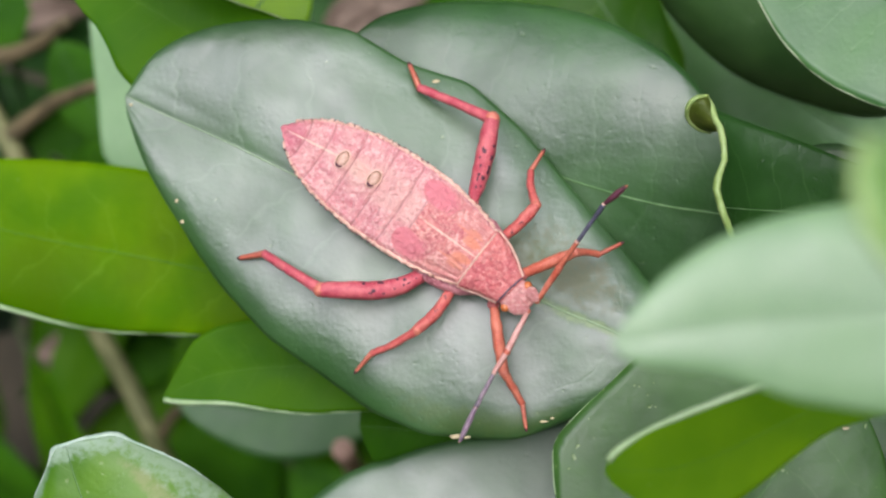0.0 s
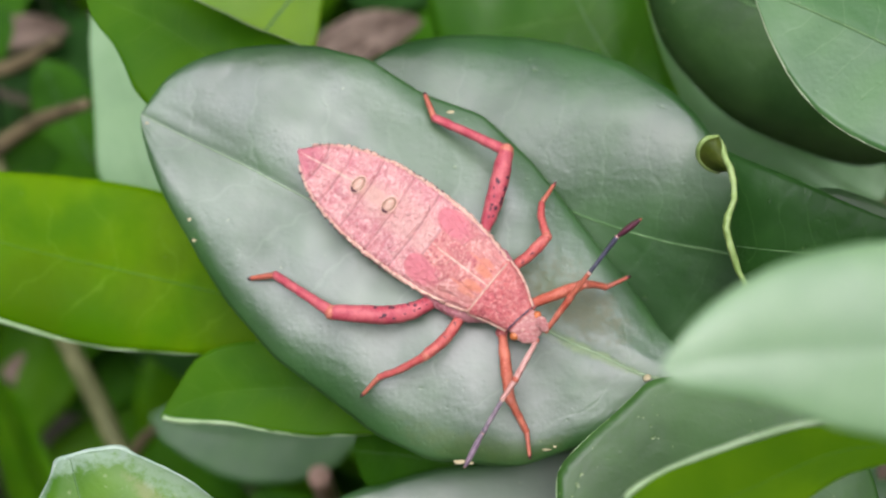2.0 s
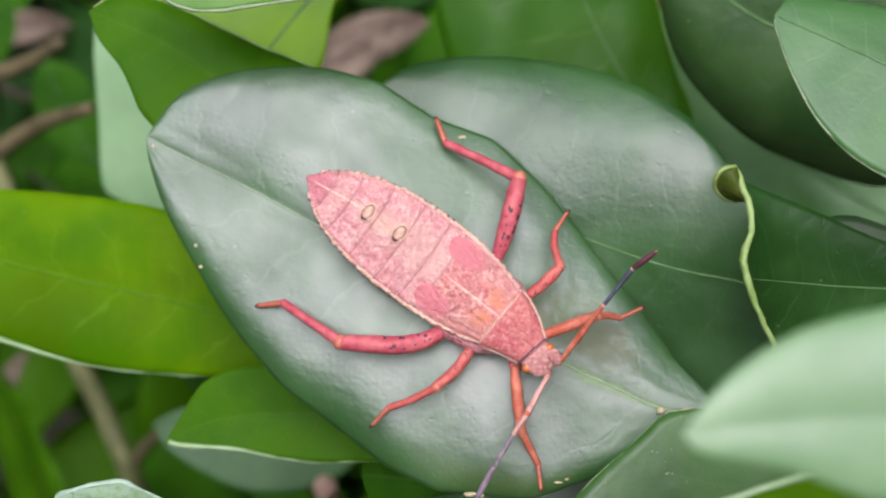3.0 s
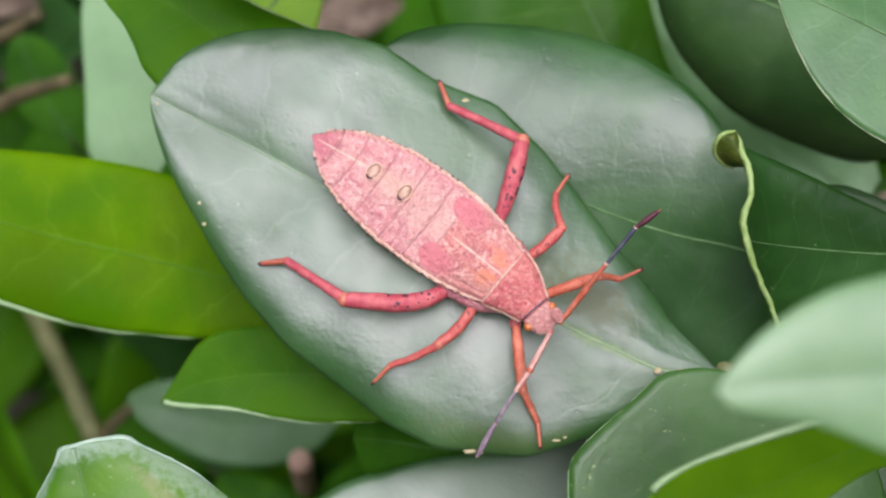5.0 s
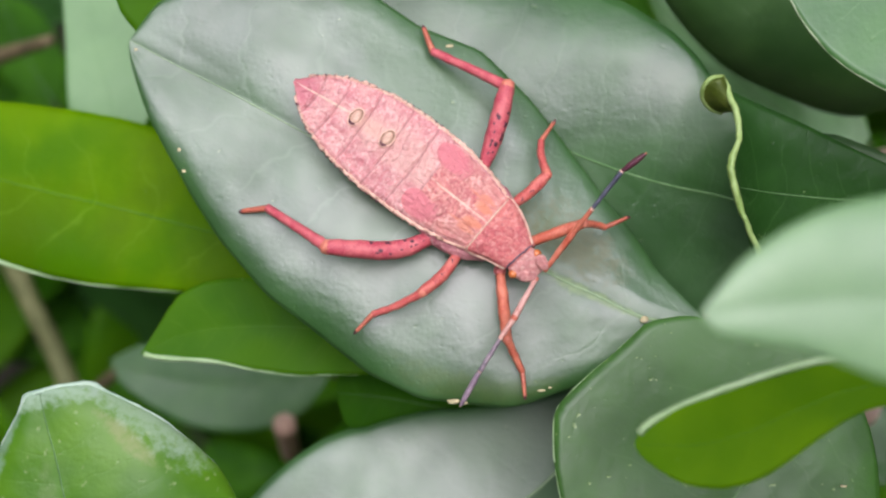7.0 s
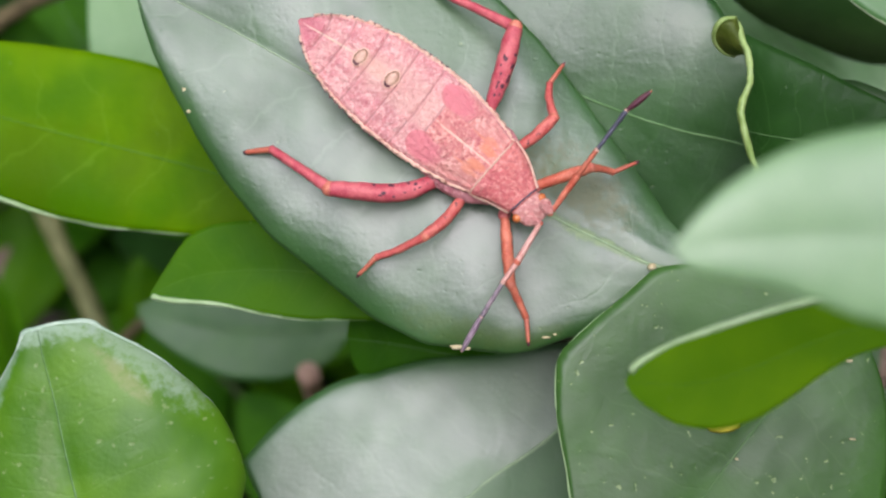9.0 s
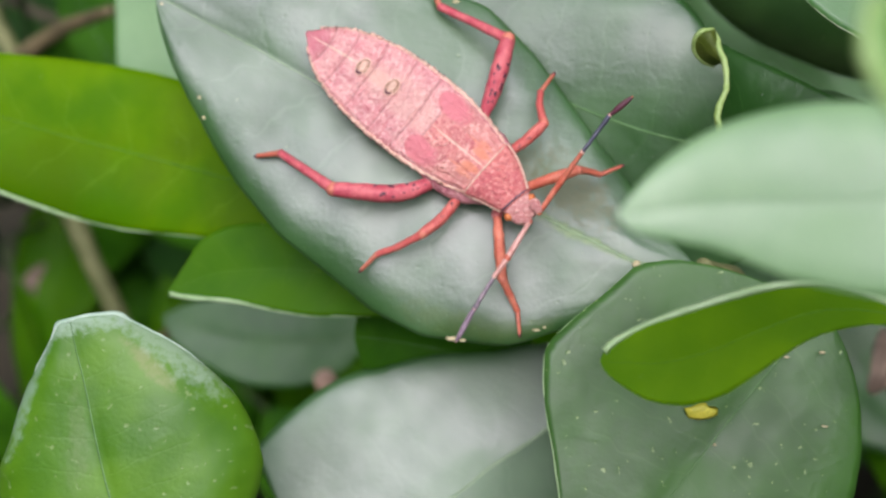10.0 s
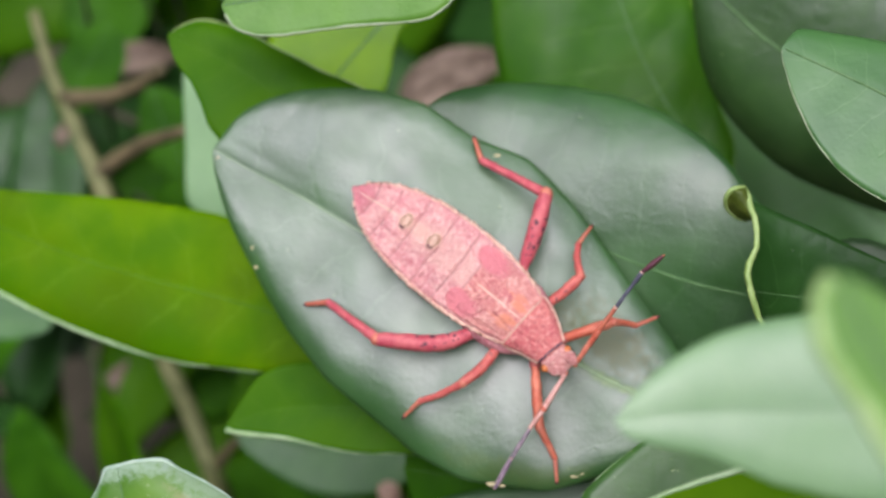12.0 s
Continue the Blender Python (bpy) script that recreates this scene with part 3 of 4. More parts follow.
LEAVES['backpale'] = ([(-17.61, -19.38, -72.00), (-24.84, -20.71, -72.00), (-34.07, -20.74, -72.00), (-41.06, -19.63, -72.00), (-45.92, -17.85, -72.00)],
    [0.0, 1.03, 1.69, 2.71, 4.34, 5.09, 6.03, 6.28, 6.25, 5.67, 4.6, 3.67, 2.82, 2.36, 1.32, 0.5, 0.0],
    [0.0, 1.81, 3.41, 3.9, 4.59, 5.29, 5.91, 6.12, 6.0, 5.77, 5.36, 4.48, 3.63, 2.82, 1.4, 0.52, 0.0], (0, 0))
LEAVES['grey'] = ([(-83.74, 28.89, -97.11), (-80.4, 34.77, -96.52), (-77.56, 39.27, -96.07), (-75.2, 44.19, -95.58)],
    [0.0, 0.34, 0.97, 2.06, 3.4, 4.3, 4.7, 4.82, 4.83, 4.65, 4.22, 3.61, 2.75, 1.77, 0.85, 0.3, 0.0],
    [0.0, 0.3, 0.86, 1.83, 3.22, 4.5, 5.23, 5.53, 5.6, 5.52, 5.21, 4.62, 3.72, 2.54, 1.26, 0.44, 0.0], (0, 0.1))
LEAVES['greyer'] = ([(-58.7, 17.36, -92.26), (-61.9, 22.56, -91.74), (-64.2, 26.9, -91.31), (-66.77, 32.98, -90.7)],
    [0.0, 0.24, 0.68, 1.44, 2.53, 3.57, 4.17, 4.42, 4.49, 4.34, 3.84, 3.23, 2.54, 1.74, 0.86, 0.3, 0.0],
    [0.0, 0.32, 0.92, 1.93, 3.08, 3.93, 4.63, 5.1, 5.31, 5.17, 4.67, 3.99, 3.1, 2.05, 0.99, 0.34, 0.0], (0, 0.1))
LEAVES['hazy'] = ([(-89.86, -3.72, -78.00), (-83.65, -4.23, -78.00), (-79.25, -4.44, -78.00), (-75.34, -4.17, -78.00)],
    [4.18, 4.19, 4.21, 4.25, 4.3, 4.36, 4.44, 4.5, 4.53, 4.15, 3.74, 3.37, 2.8, 1.73, 0.85, 0.32, 0.0],
    [0.0, 1.71, 3.31, 3.26, 3.2, 3.11, 3.0, 2.81, 2.61, 2.41, 2.04, 1.8, 1.65, 1.33, 0.67, 0.25, 0.0], (0, 0))
CURL = [(19.43, 9.58, 2.4), (20.26, 6.75, 3.6), (20.39, 4.49, 4.4), (19.72, 2.03, 5.0), (20.67, -1.29, 4.6), (22.11, -4.41, 4.0), (23.08, -7.34, 3.6)]
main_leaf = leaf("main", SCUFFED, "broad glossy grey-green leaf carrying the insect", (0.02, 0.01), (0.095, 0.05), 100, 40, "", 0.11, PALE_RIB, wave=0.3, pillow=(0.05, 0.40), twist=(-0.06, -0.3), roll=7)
leaf("second", MATURE, "broad dark green leaf tucked under the insect's leaf", (-0.22, 0.0), (0.0, 0.17), 50, 16, rib=0.15, pillow=(0.0, 0.2), twist=(-0.3, 0.6))
curled_leaf = leaf("curled", DEEP, "dark green leaf with a curled pale edge", (-0.1, 0.05), (0.1, 0.1), 40, 12, rib=0.1, end=CURL)
leaf("dark", DARK, "large dark green leaf in shade", (0, 0), (0.35, 0.1), 40, 14)
leaf("bright", FROSTED, "glossy leaf with a bright pale edge", (0.0, -0.12), (0.0, 0.12), 40, 12, rim="l", rim_size=0.09, rim_material=FRAYED, pillow=(0.05, 0.1))
# The pale rolled edge is widened towards the tip to paint its sheen.
leaf("left", YOUNG, "bright yellow-green young leaf with a pale rolled edge", (0.05, 0.0), (0.1, 0.1), 40, 12, rim="l", rim_size=0.75, rib=0.1, rib_material=YOUNG_RIB, taper=(0.02, 1.0, 2.0), rim_material=ROLLED)
leaf("small", MEADOW, "small yellow-green leaf with a pale edge", (0.1, 0.0), rim="l", rim_size=0.3, taper=(0.1, 1.0, 1.5), rim_material=ROLLED, rib=0.05, rib_material=YOUNG_RIB)
lowleft_leaf = leaf("lowleft", FRESH, "mid-green leaf with a pale scarred blunt tip", (0.0, -0.0), (0.3, 0.32), 60, 18, "o", 0.1, rim_size=0.25, pillow=(0.15, 0.15), rim_material=BLEACHED, rib_material=RIB, wave=0.3)
leaf("lowmid", GLOSSY, "glossy grey-green leaf below the insect's leaf", (-0.15, 0.0), (0.1, 0.05), 50, 20, rib=0.14, rib_material=PALE_RIB, pillow=(0.0, 0.0), wave=0.1, roll=9)
lowright_leaf = leaf("lowright", FOLDED, "dark green leaf folded along its midrib with a pale edge", (-0.1, 0.1), (0.06, 0.02), 50, 16, rim="r", rim_size=0.34, taper=(0.0, 1.0, 3.0), rim_material=ROLLED, rib=0.1, pillow=(0.1, 0.2))
yellow_leaf = leaf("yellow", SPRING, "yellow-green young leaf with a pale upper edge", rim="r", rim_size=0.3, rim_material=ROLLED, rib=0.05, rib_material=YOUNG_RIB)
front_leaf = leaf("front", PALE, "pale green leaf close to the lens", (-0.06, 0.04), (0.08, 0.12), 40, 12, pillow=(0.12, 0.16), rib=0.14, rib_material=PALE)
nearest_leaf = leaf("nearest", TOPGREEN, "green leaf tip with a thick pale yellow edge nearest to the lens", rim="l", rim_size=0.42, rim_material=BUTTER)
leaf("upleft", MEADOW, "bright green leaf behind the leaf tip", (0.25, 0.0), (0.0, 0.3), rim="r", rib=0.05, rib_material=YOUNG_RIB)
leaf("pale", MINT, "pale underside of a hanging leaf", rib=0.1, rib_material=MINT)
leaf("top", TOPGREEN, "light green leaf with a whitish edge", rim="l", rim_size=0.17, rim_material=FRAYED)
leaf("lemon", LEMON, "yellow-green leaf in the background")
leaf("upmid", UPRIGHT, "mid-green glossy leaf standing behind", (0.2, -0.1), (0.1, 0.15), 40, 12, wave=0.6, rib=0.12, rim="r", rim_size=0.16, rim_material=YOUNG_RIB)
leaf("hazy", FROSTED, "pale grey-green leaf low in the shrub")
leaf("grey", LUSH, "dark green leaf deep in the shrub", rib=0.1)
leaf("greyer", LUSH, "dark green leaf deep in the shrub", rib=0.1)
leaf("strip", SHEEN, "pale green leaf in the background", (-0.2, 0.1), wave=0.8)
leaf("shade", DARK, "dark leaf in the shade")
leaf("under", LUSH, "small fresh green leaf under the insect's leaf", rim="r", rim_size=0.1, rib=0.06)
leaf("backpale", FROSTED, "grey-green leaf in the background")


# the curled tip of the dark leaf: its margin turns up and over, with a thick pale rim
def curled_margin():
    bm = bmesh.new()
    tube(bm, CURL, [0.22, 0.3, 0.24, 0.34, 0.24, 0.2, 0.13], 9, 90)
    for v in bm.verts:
        v.co += 0.14 * noise.noise_vector(v.co * 0.9) + 0.09 * noise.noise_vector(v.co * 3.0)
    part("curled_margin", bm, RIM, curled_leaf, "thick pale yellow-green rolled edge")
    outer = spline([(19.52, 9.58, 2.4), (18.52, 9.4, 3.0), (17.95, 8.8, 2.6), (18.01, 7.96, 1.6), (18.85, 7.2, 0.6), (19.83, 6.9, 0.2)], 14)
    inner = spline([(19.58, 9.59, 2.3), (19.94, 8.93, 2.6), (20.16, 8.23, 2.9), (20.31, 7.59, 3.1), (20.38, 7.09, 3.2), (20.41, 6.68, 3.3)], 14)
    bm = bmesh.new()
    rows = [[bm.verts.new(a.lerp(b, k / 8) - Vector((0, 0, -0.5 * math.sin(math.pi * k / 8)))) for k in range(9)] for a, b in zip(outer, inner)]
    for a, b in zip(rows, rows[1:]):
        for k in range(8):
            bm.faces.new((a[k], a[k + 1], b[k + 1], b[k]))
    bmesh.ops.solidify(bm, geom=bm.faces[:], thickness=0.2)
    part("rolled_tip", bm, OLIVE, curled_leaf, "rolled-over leaf tip")
    bm = bmesh.new()
    tube(bm, outer, [0.22, 0.2, 0.14], 7, 24)
    part("curled_margin", bm, RIM, curled_leaf)


curled_margin()


def speck(parent, at, size, material=None, label="", flat=0.35, ragged=0.4):
    """A crumb of dry dirt or a scar on a leaf."""
    bm = bmesh.new()
    bmesh.ops.create_icosphere(bm, subdivisions=2, radius=1)
    for v in bm.verts:
        v.co *= 1 + ragged * noise.noise(v.co * 1.7 + Vector(at))
        v.co = Vector((v.co.x * size[0], v.co.y * size[1], v.co.z * min(size) * flat)) + Vector(at)
    part("speck", bm, material or DRY, parent, label)


for at, size in (
    ((-24.56, 3.78, -1.6), (0.16, 0.14)), ((-24.12, 2.01, -1.5), (0.19, 0.16)), ((13.74, -9.88, -0.55), (0.34, 0.28)), ((16.1, -9.85, -0.6), (0.7, 0.14)),
    ((1.6, -16.5, -0.9), (0.22, 0.06)), ((2.5, -16.45, -0.9), (0.16, 0.07)), ((5.4, -15.75, -0.7), (0.38, 0.09)), ((6.1, -15.5, -0.7), (0.16, 0.08)),
    ((-1.79, -16.66, -0.3), (0.55, 0.2)), ((-0.9, -16.8, -0.6), (0.3, 0.13)), ((-2.31, 12.68, -2.8), (0.35, 0.14)), ((-28.43, 12.19, -2.6), (0.16, 0.12)),
):
    speck(main_leaf, at, size, DRY)
speck(lowright_leaf, (18.95, -21.9, 3.11), (1.2, 0.62), YELLOW, "yellow patch on the leaf", 0.3, 0.9)
for at, size in (((26.69, -16.28, 1.74), (0.3, 0.16)), ((26.08, -17.31, 1.89), (0.22, 0.1)), ((28.98, -16.86, 1.82), (0.28, 0.12)), ((9.96, -17.2, 1.88), (0.13, 0.12)), ((13.22, -25.88, 3.18), (0.16, 0.1)), ((20.26, -24.6, 2.99), (0.14, 0.12)), ((29.17, -22.86, 2.72), (0.3, 0.09)), ((8.86, -20.96, 2.44), (0.1, 0.14)), ((16.24, -14.23, 1.43), (0.1, 0.08))):
    speck(lowright_leaf, at, size, DRY)


# ---- stems ----
def stem(points, radii, label="", name="stem"):
    bm = bmesh.new()
    tube(bm, points, radii, 10, 8 * len(points))
    for v in bm.verts:
        v.co += 0.15 * noise.noise_vector(v.co * 0.25)
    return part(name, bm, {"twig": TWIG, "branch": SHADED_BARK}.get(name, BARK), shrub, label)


root = LEAN.inverted() @ Vector((0.05, 0.05, -0.01))
stem([root, (24, -30, -150), (26, -20, -60), (24, -12, -14), (19.5, -9.9, -2.5)], [4.0, 3.2, 2.2, 1.2, 0.7], "greenish-brown woody stem")
root2 = LEAN.inverted() @ Vector((-0.06, 0.03, -0.01))
stem([root2, (-55.47, -39.88, -110.0), (-53.83, -28.65, -92.0), (-57.6, -18.31, -90.0), (-61.75, -8.93, -88.0), (-66.88, 3.78, -86.0), (-71.08, 16.43, -84.0), (-78.88, 31.86, -84.0), (-82.97, 43.16, -84.0)],
     [3.0, 2.2, 1.6, 1.5, 1.5, 1.6, 1.4, 1.2, 0.9], "thin olive-green stem behind the leaves")
stem([(-53.92, -26.07, -92.0), (-50.09, -22.0, -86.0), (-41.5, -16.8, -78.0)], [1.0, 0.8, 0.7], name="twig")
stem([(-77.89, 29.7, -84.0), (-67.45, 30.0, -80.0), (-58.55, 32.63, -74.0)], [1.3, 1.2, 0.8], name="twig")
stem([(-71.61, 18.56, -84.0), (-64.52, 21.85, -80.0), (-53.56, 23.33, -70.0)], [1.3, 1.2, 0.8], name="twig")
stem([(6.68, 43.04, -70.0), (16.5, 36.84, -66.0), (23.49, 32.76, -60.0)], [0.9, 0.9, 0.8], name="twig")
for base, foot in (("second", (26, -8, -14)), ("lowmid", (22, -11, -8)), ("lowright", (27, -14, -20))):
    p = Vector(LEAVES[base][0][0])
    stem([foot, p.lerp(Vector(foot), 0.4), p], [0.7, 0.6, 0.5], name="petiole")
stub = bmesh.new()
tube(stub, [(-23.65, -31.31, -84.0), (-22.65, -25.31, -66.0)], [1.3, 1.45], 12, 8)
part("cut_stub", stub, STUMP, shrub, "pinkish-brown cut end of a twig")

for at, size, turn in (((-22.5, 32.2, -95.0), 0.55, 40), ((-79.13, 42.14, -120.0), 0.5, 10), ((-81.33, 25.9, -95.0), 0.22, 70), ((49.55, 6.09, -55.0), 0.5, 15), ((-19.7, 35.9, -97.0), 0.65, 20), ((-80.93, -14.34, -120.0), 0.25, 80), ((43.9, -19.9, -45.0), 0.28, 75)):
    long = 14 * size
    d = Vector((math.cos(radians(turn)), math.sin(radians(turn)), 0.1))
    c = Vector(at)
    half = tuple(long * w for w in (0.02, 0.06, 0.12, 0.18, 0.26, 0.33, 0.38, 0.40, 0.39, 0.36, 0.31, 0.25, 0.19, 0.14, 0.09, 0.05, 0.02))
    rows = leaf_rows([c - d * long, c - d * long * 0.3 + Vector((0, 0, 2)), c + d * long * 0.4, c + d * long - Vector((0, 0, 4))], half, half, 16, 6, (0.3, 0.2), (0.2, 0.3), 1.2, turn)[0]
    part("withered_leaf", blade(rows, 0.2), LITTER, shrub, "dry pinkish-brown withered leaf")

# ---- the mass of leaves behind ----
SHAPE = (0.3, 1.2, 2.4, 4.0, 5.6, 7.4, 9.0, 9.8, 9.9, 9.4, 8.3, 6.9, 5.2, 3.8, 2.2, 1.0, 0.2)
rng = random.Random(11)
stock = []
mass = []
for k in range(4):
    mid = [(0, 0, 0), (14, rng.uniform(-1, 1), rng.uniform(0, 2)), (28, rng.uniform(-2, 2), rng.uniform(0, 2)), (42, rng.uniform(-4, 4), rng.uniform(-5, 0))]
    rows = leaf_rows(mid, SHAPE, SHAPE, 18, 6, (0.2, 0.2), (0.15, 0.15), 0.5, k)[0]
    bm = blade(rows, 0.3)
    bm.transform(Matrix.Scale(0.001, 4))
    for f in bm.faces:
        f.smooth = True
    me = bpy.data.meshes.new("leaf")
    bm.to_mesh(me)
    bm.free()
    me.materials.append((LUSH, MEADOW, DEEP, LUSH)[k])
    stock.append(me)
shrub_inverse = shrub.matrix_world.inverted()
for k in range(230):
    depth = rng.uniform(-175, -88)
    spread = 1.0 + (-depth) / 95
    u, v = rng.uniform(-62, 62) * spread, rng.uniform(-46, 46) * spread
    if k % 9 == 0:
        depth -= 20
    clear = u < -14 and depth > -108 and v > -45
    turn = Euler((radians(rng.gauss(-8, 22)), radians(rng.gauss(0, 22)), rng.uniform(0, 2 * math.pi)), "ZYX")
    ob = new("leaf", stock[rng.choice((0, 0, 2, 1, 1, 2, 3))])
    ob.parent = shrub
    mass.append(ob)
    size = rng.uniform(0.8, 1.25)
    depth -= 50 if clear else 0
    ob.matrix_basis = shrub_inverse @ pose(0, 0, 0.25, 35) @ Matrix.LocRotScale(Vector((u, v, depth)) * 0.001, turn, (size,) * 3)
bpy.context.view_layer.update()


# ---- branches inside the shrub, and a stalk from each leaf to the nearest of them ----
twigs = []
for k in range(18):
    goal = Vector((-150 + 60 * (k % 6), (-75, 5, 85)[k // 6] + rng.uniform(-12, 12), rng.uniform(-160, -128)))
    start = root if goal.x > -30 else root2
    bend = start.lerp(goal, 0.55) + Vector((rng.uniform(-15, 15), rng.uniform(-15, 15), -60))
    twigs += spline([start, bend, goal], 24)[6:]
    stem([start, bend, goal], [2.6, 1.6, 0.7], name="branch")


def stalk(ob, base, back, reach):
    """A thin stalk from a leaf's foot to the stem under the insect's leaf, or to the nearest branch."""
    first = base + back * reach + Vector((0, 0, -0.6 * reach if reach > 3 else -9))
    goal = None
    if base.z > 15:
        way = [Vector((90, -48, base.z * 0.5)), Vector((95, -55, -60))]
    elif base.y > 30:
        way = [Vector((base.x + 15, 80, -50)), Vector((base.x + 20, 95, -90))]
    elif base.y < -30 and base.z > 0:
        way = [base + Vector((-5, -25, -50)), Vector((base.x, -95, -110))]
    elif -20 < base.z < -4 and base.x < 30:
        first, way, goal = base + Vector((0, 0, -2)), [Vector((14, -10.5, -15))], Vector((24, -12, -15))
    else:
        way = []
    goal = goal or min(twigs, key=lambda q: (q - (way or [first])[-1]).length)
    way = way or [first.lerp(goal, 0.4) - Vector((0, 0, 12))]
    bm = bmesh.new()
    tube(bm, [base - back * 0.6, first, *way, goal], [0.45, 0.5, 0.6, 0.8], 6, 14)
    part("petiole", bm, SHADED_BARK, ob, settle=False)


plan = LEAN.inverted()
for ob in mass:
    place = plan @ ob.matrix_world
    foot = place.translation
    stalk(ob, foot, (foot - place @ Vector((0.01, 0, 0))).normalized(), 9)
for key in ("curled", "dark", "bright", "left", "small", "lowleft", "yellow", "front", "nearest", "upleft", "pale", "top", "lemon", "upmid", "strip", "shade", "under", "backpale", "grey", "greyer", "hazy"):
    a, b = (Vector(q) for q in LEAVES[key][0][:2])
    stalk(grown[key], a, (a - b).normalized(), 14 if a.x > 30 or a.z > 30 else 2.5)


# ---- the insect ----
SPINE = [(-14.9, 9.33, 0.3), (-6.22, 3.15, 1.0), (0.82, -2.23, 1.8), (3.12, -4.66, 2.2), (4.75, -6.42, 2.3)]
HIND_LEFT = [(-3.17, -3.08, 0.4), (-6.58, -4.39, 1.0), (-12.01, -4.19, 1.6), (-14.38, -2.7, 0.8), (-17.13, -1.02, -0.9), (-19.3, -1.26, -1.4)]
HIND_RIGHT = [(0.51, 2.35, 0.2), (1.56, 5.57, 0.2), (2.4, 8.99, 0.0), (-0.65, 10.63, -1.4), (-3.72, 12.2, -2.7), (-4.49, 14.24, -3.2)]
MID_LEFT = [(-1.33, -4.45, 0.6), (-2.69, -6.34, 1.2), (-4.37, -7.79, 1.4), (-6.37, -8.88, 0.8), (-8.38, -9.62, 0.2), (-9.73, -11.02, 0.0)]
MID_RIGHT = [(2.93, -0.64, 0.7), (4.4, 0.5, 0.8), (5.64, 1.79, 0.6), (5.23, 3.52, -0.6), (5.27, 4.71, -1.4), (6.37, 6.32, -1.9)]
FRONT_LEFT = [(1.87, -5.99, 1.0), (2.14, -8.6, 1.6), (2.46, -11.44, 1.4), (3.11, -12.78, 0.8), (3.77, -14.12, 0.3), (3.99, -16.15, 0.6)]
FRONT_RIGHT = [(4.29, -3.7, 1.2), (6.64, -2.82, 1.6), (8.58, -2.15, 1.2), (9.57, -2.16, 0.2), (10.46, -2.41, -0.5), (12.34, -1.58, -0.8)]
ANTENNA_RIGHT = [(5.45, -5.85, 2.8), (7.39, -3.16, 4.2), (8.87, -1.19, 5.2), (11.01, 1.62, 6.4), (12.75, 2.95, 7.2)]
ANTENNA_LEFT = [(4.68, -6.62, 2.8), (2.94, -9.67, 4.0), (1.87, -11.28, 4.0), (0.27, -13.94, 3.4), (-1.22, -16.69, 2.6)]

bug = new("leaf_footed_bug")
bug.matrix_world = pose(*lay(-5, 2, -2), 35)
bpy.context.view_layer.update()
tagged(bug, "pink wingless leaf-footed bug nymph standing on a leaf", "insect")


def shell_material(name, low, high, dust, rough=0.48, marks=None, lines=(), pits=0.0):
    """Dusty insect cuticle: mottled at two scales, with markings laid along the body (x) and across it (y)."""
    m, nt, bsdf = surface(name)
    fine, big = noise_node(nt, 3800.0, 5.0, 0.75), noise_node(nt, 500.0, 3.0)
    col = mixed(nt, low, high, ramp(nt, big, 0.35, 0.65))
    col = mixed(nt, col, dust, math_node(nt, "MULTIPLY", ramp(nt, fine, 0.42, 0.68), 0.6))
    if pits:
        sunk = ramp(nt, noise_node(nt, 2600.0, 2.0, 0.6), 0.57, 0.64)
        col = mixed(nt, col, (0.44, 0.055, 0.075), math_node(nt, "MULTIPLY", sunk, pits))
        crust = ramp(nt, noise_node(nt, 2100.0, 3.0, 0.7), 0.54, 0.62)
        col = mixed(nt, col, tuple(min(1.0, c * 1.12) for c in dust), math_node(nt, "MULTIPLY", crust, 0.55))
    if marks:
        uv = nt.nodes.new("ShaderNodeUVMap")
        split = nt.nodes.new("ShaderNodeSeparateXYZ")
        nt.links.new(uv.outputs[0], split.inputs[0])
        x, y = split.outputs[0], math_node(nt, "MULTIPLY_ADD", split.outputs[1], 2.0, -1.0)
        off = math_node(nt, "MULTIPLY_ADD", fine, 0.08, -0.04)
        for x0, rx, y0, ry, colour, amount in marks:
            dx = math_node(nt, "DIVIDE", math_node(nt, "SUBTRACT", math_node(nt, "ADD", x, off), x0), rx)
            dy = math_node(nt, "DIVIDE", math_node(nt, "SUBTRACT", math_node(nt, "ABSOLUTE", y) if y0 > 0 else y, y0), ry)
            far = math_node(nt, "ADD", math_node(nt, "MULTIPLY", dx, dx), math_node(nt, "MULTIPLY", dy, dy))
            col = mixed(nt, col, colour, math_node(nt, "MULTIPLY", ramp(nt, far, 0.25, 1.15, 1.0, 0.0), amount))
        bow = math_node(nt, "MULTIPLY_ADD", math_node(nt, "MULTIPLY", y, y), 0.012, math_node(nt, "MULTIPLY_ADD", big, 0.008, -0.016))
        for x0 in lines:
            away = math_node(nt, "ABSOLUTE", math_node(nt, "SUBTRACT", math_node(nt, "ADD", x, bow), x0))
            col = mixed(nt, col, (0.40, 0.13, 0.14), math_node(nt, "MULTIPLY", ramp(nt, away, 0.0008, 0.0044, 1.0, 0.0), 0.62))
    nt.links.new(col, bsdf.inputs["Base Color"])
    nt.links.new(ramp(nt, fine, 0.3, 0.7, rough - 0.14, rough + 0.12), bsdf.inputs["Roughness"])
    bsdf.inputs["Specular IOR Level"].default_value = 0.85
    n1 = bump_node(nt, fine, 0.7, 0.0002)
    n2 = bump_node(nt, ramp(nt, noise_node(nt, 1700.0, 4.0, 0.7), 0.42, 0.58), 0.55, 0.00016, n1)
    nt.links.new(bump_node(nt, noise_node(nt, 800.0, 3.0), 0.5, 0.0004, n2), bsdf.inputs["Normal"])
    return m


GOLD = (0.80, 0.48, 0.38)
FLUSH, STRAW = (0.80, 0.26, 0.15), (0.86, 0.60, 0.48)
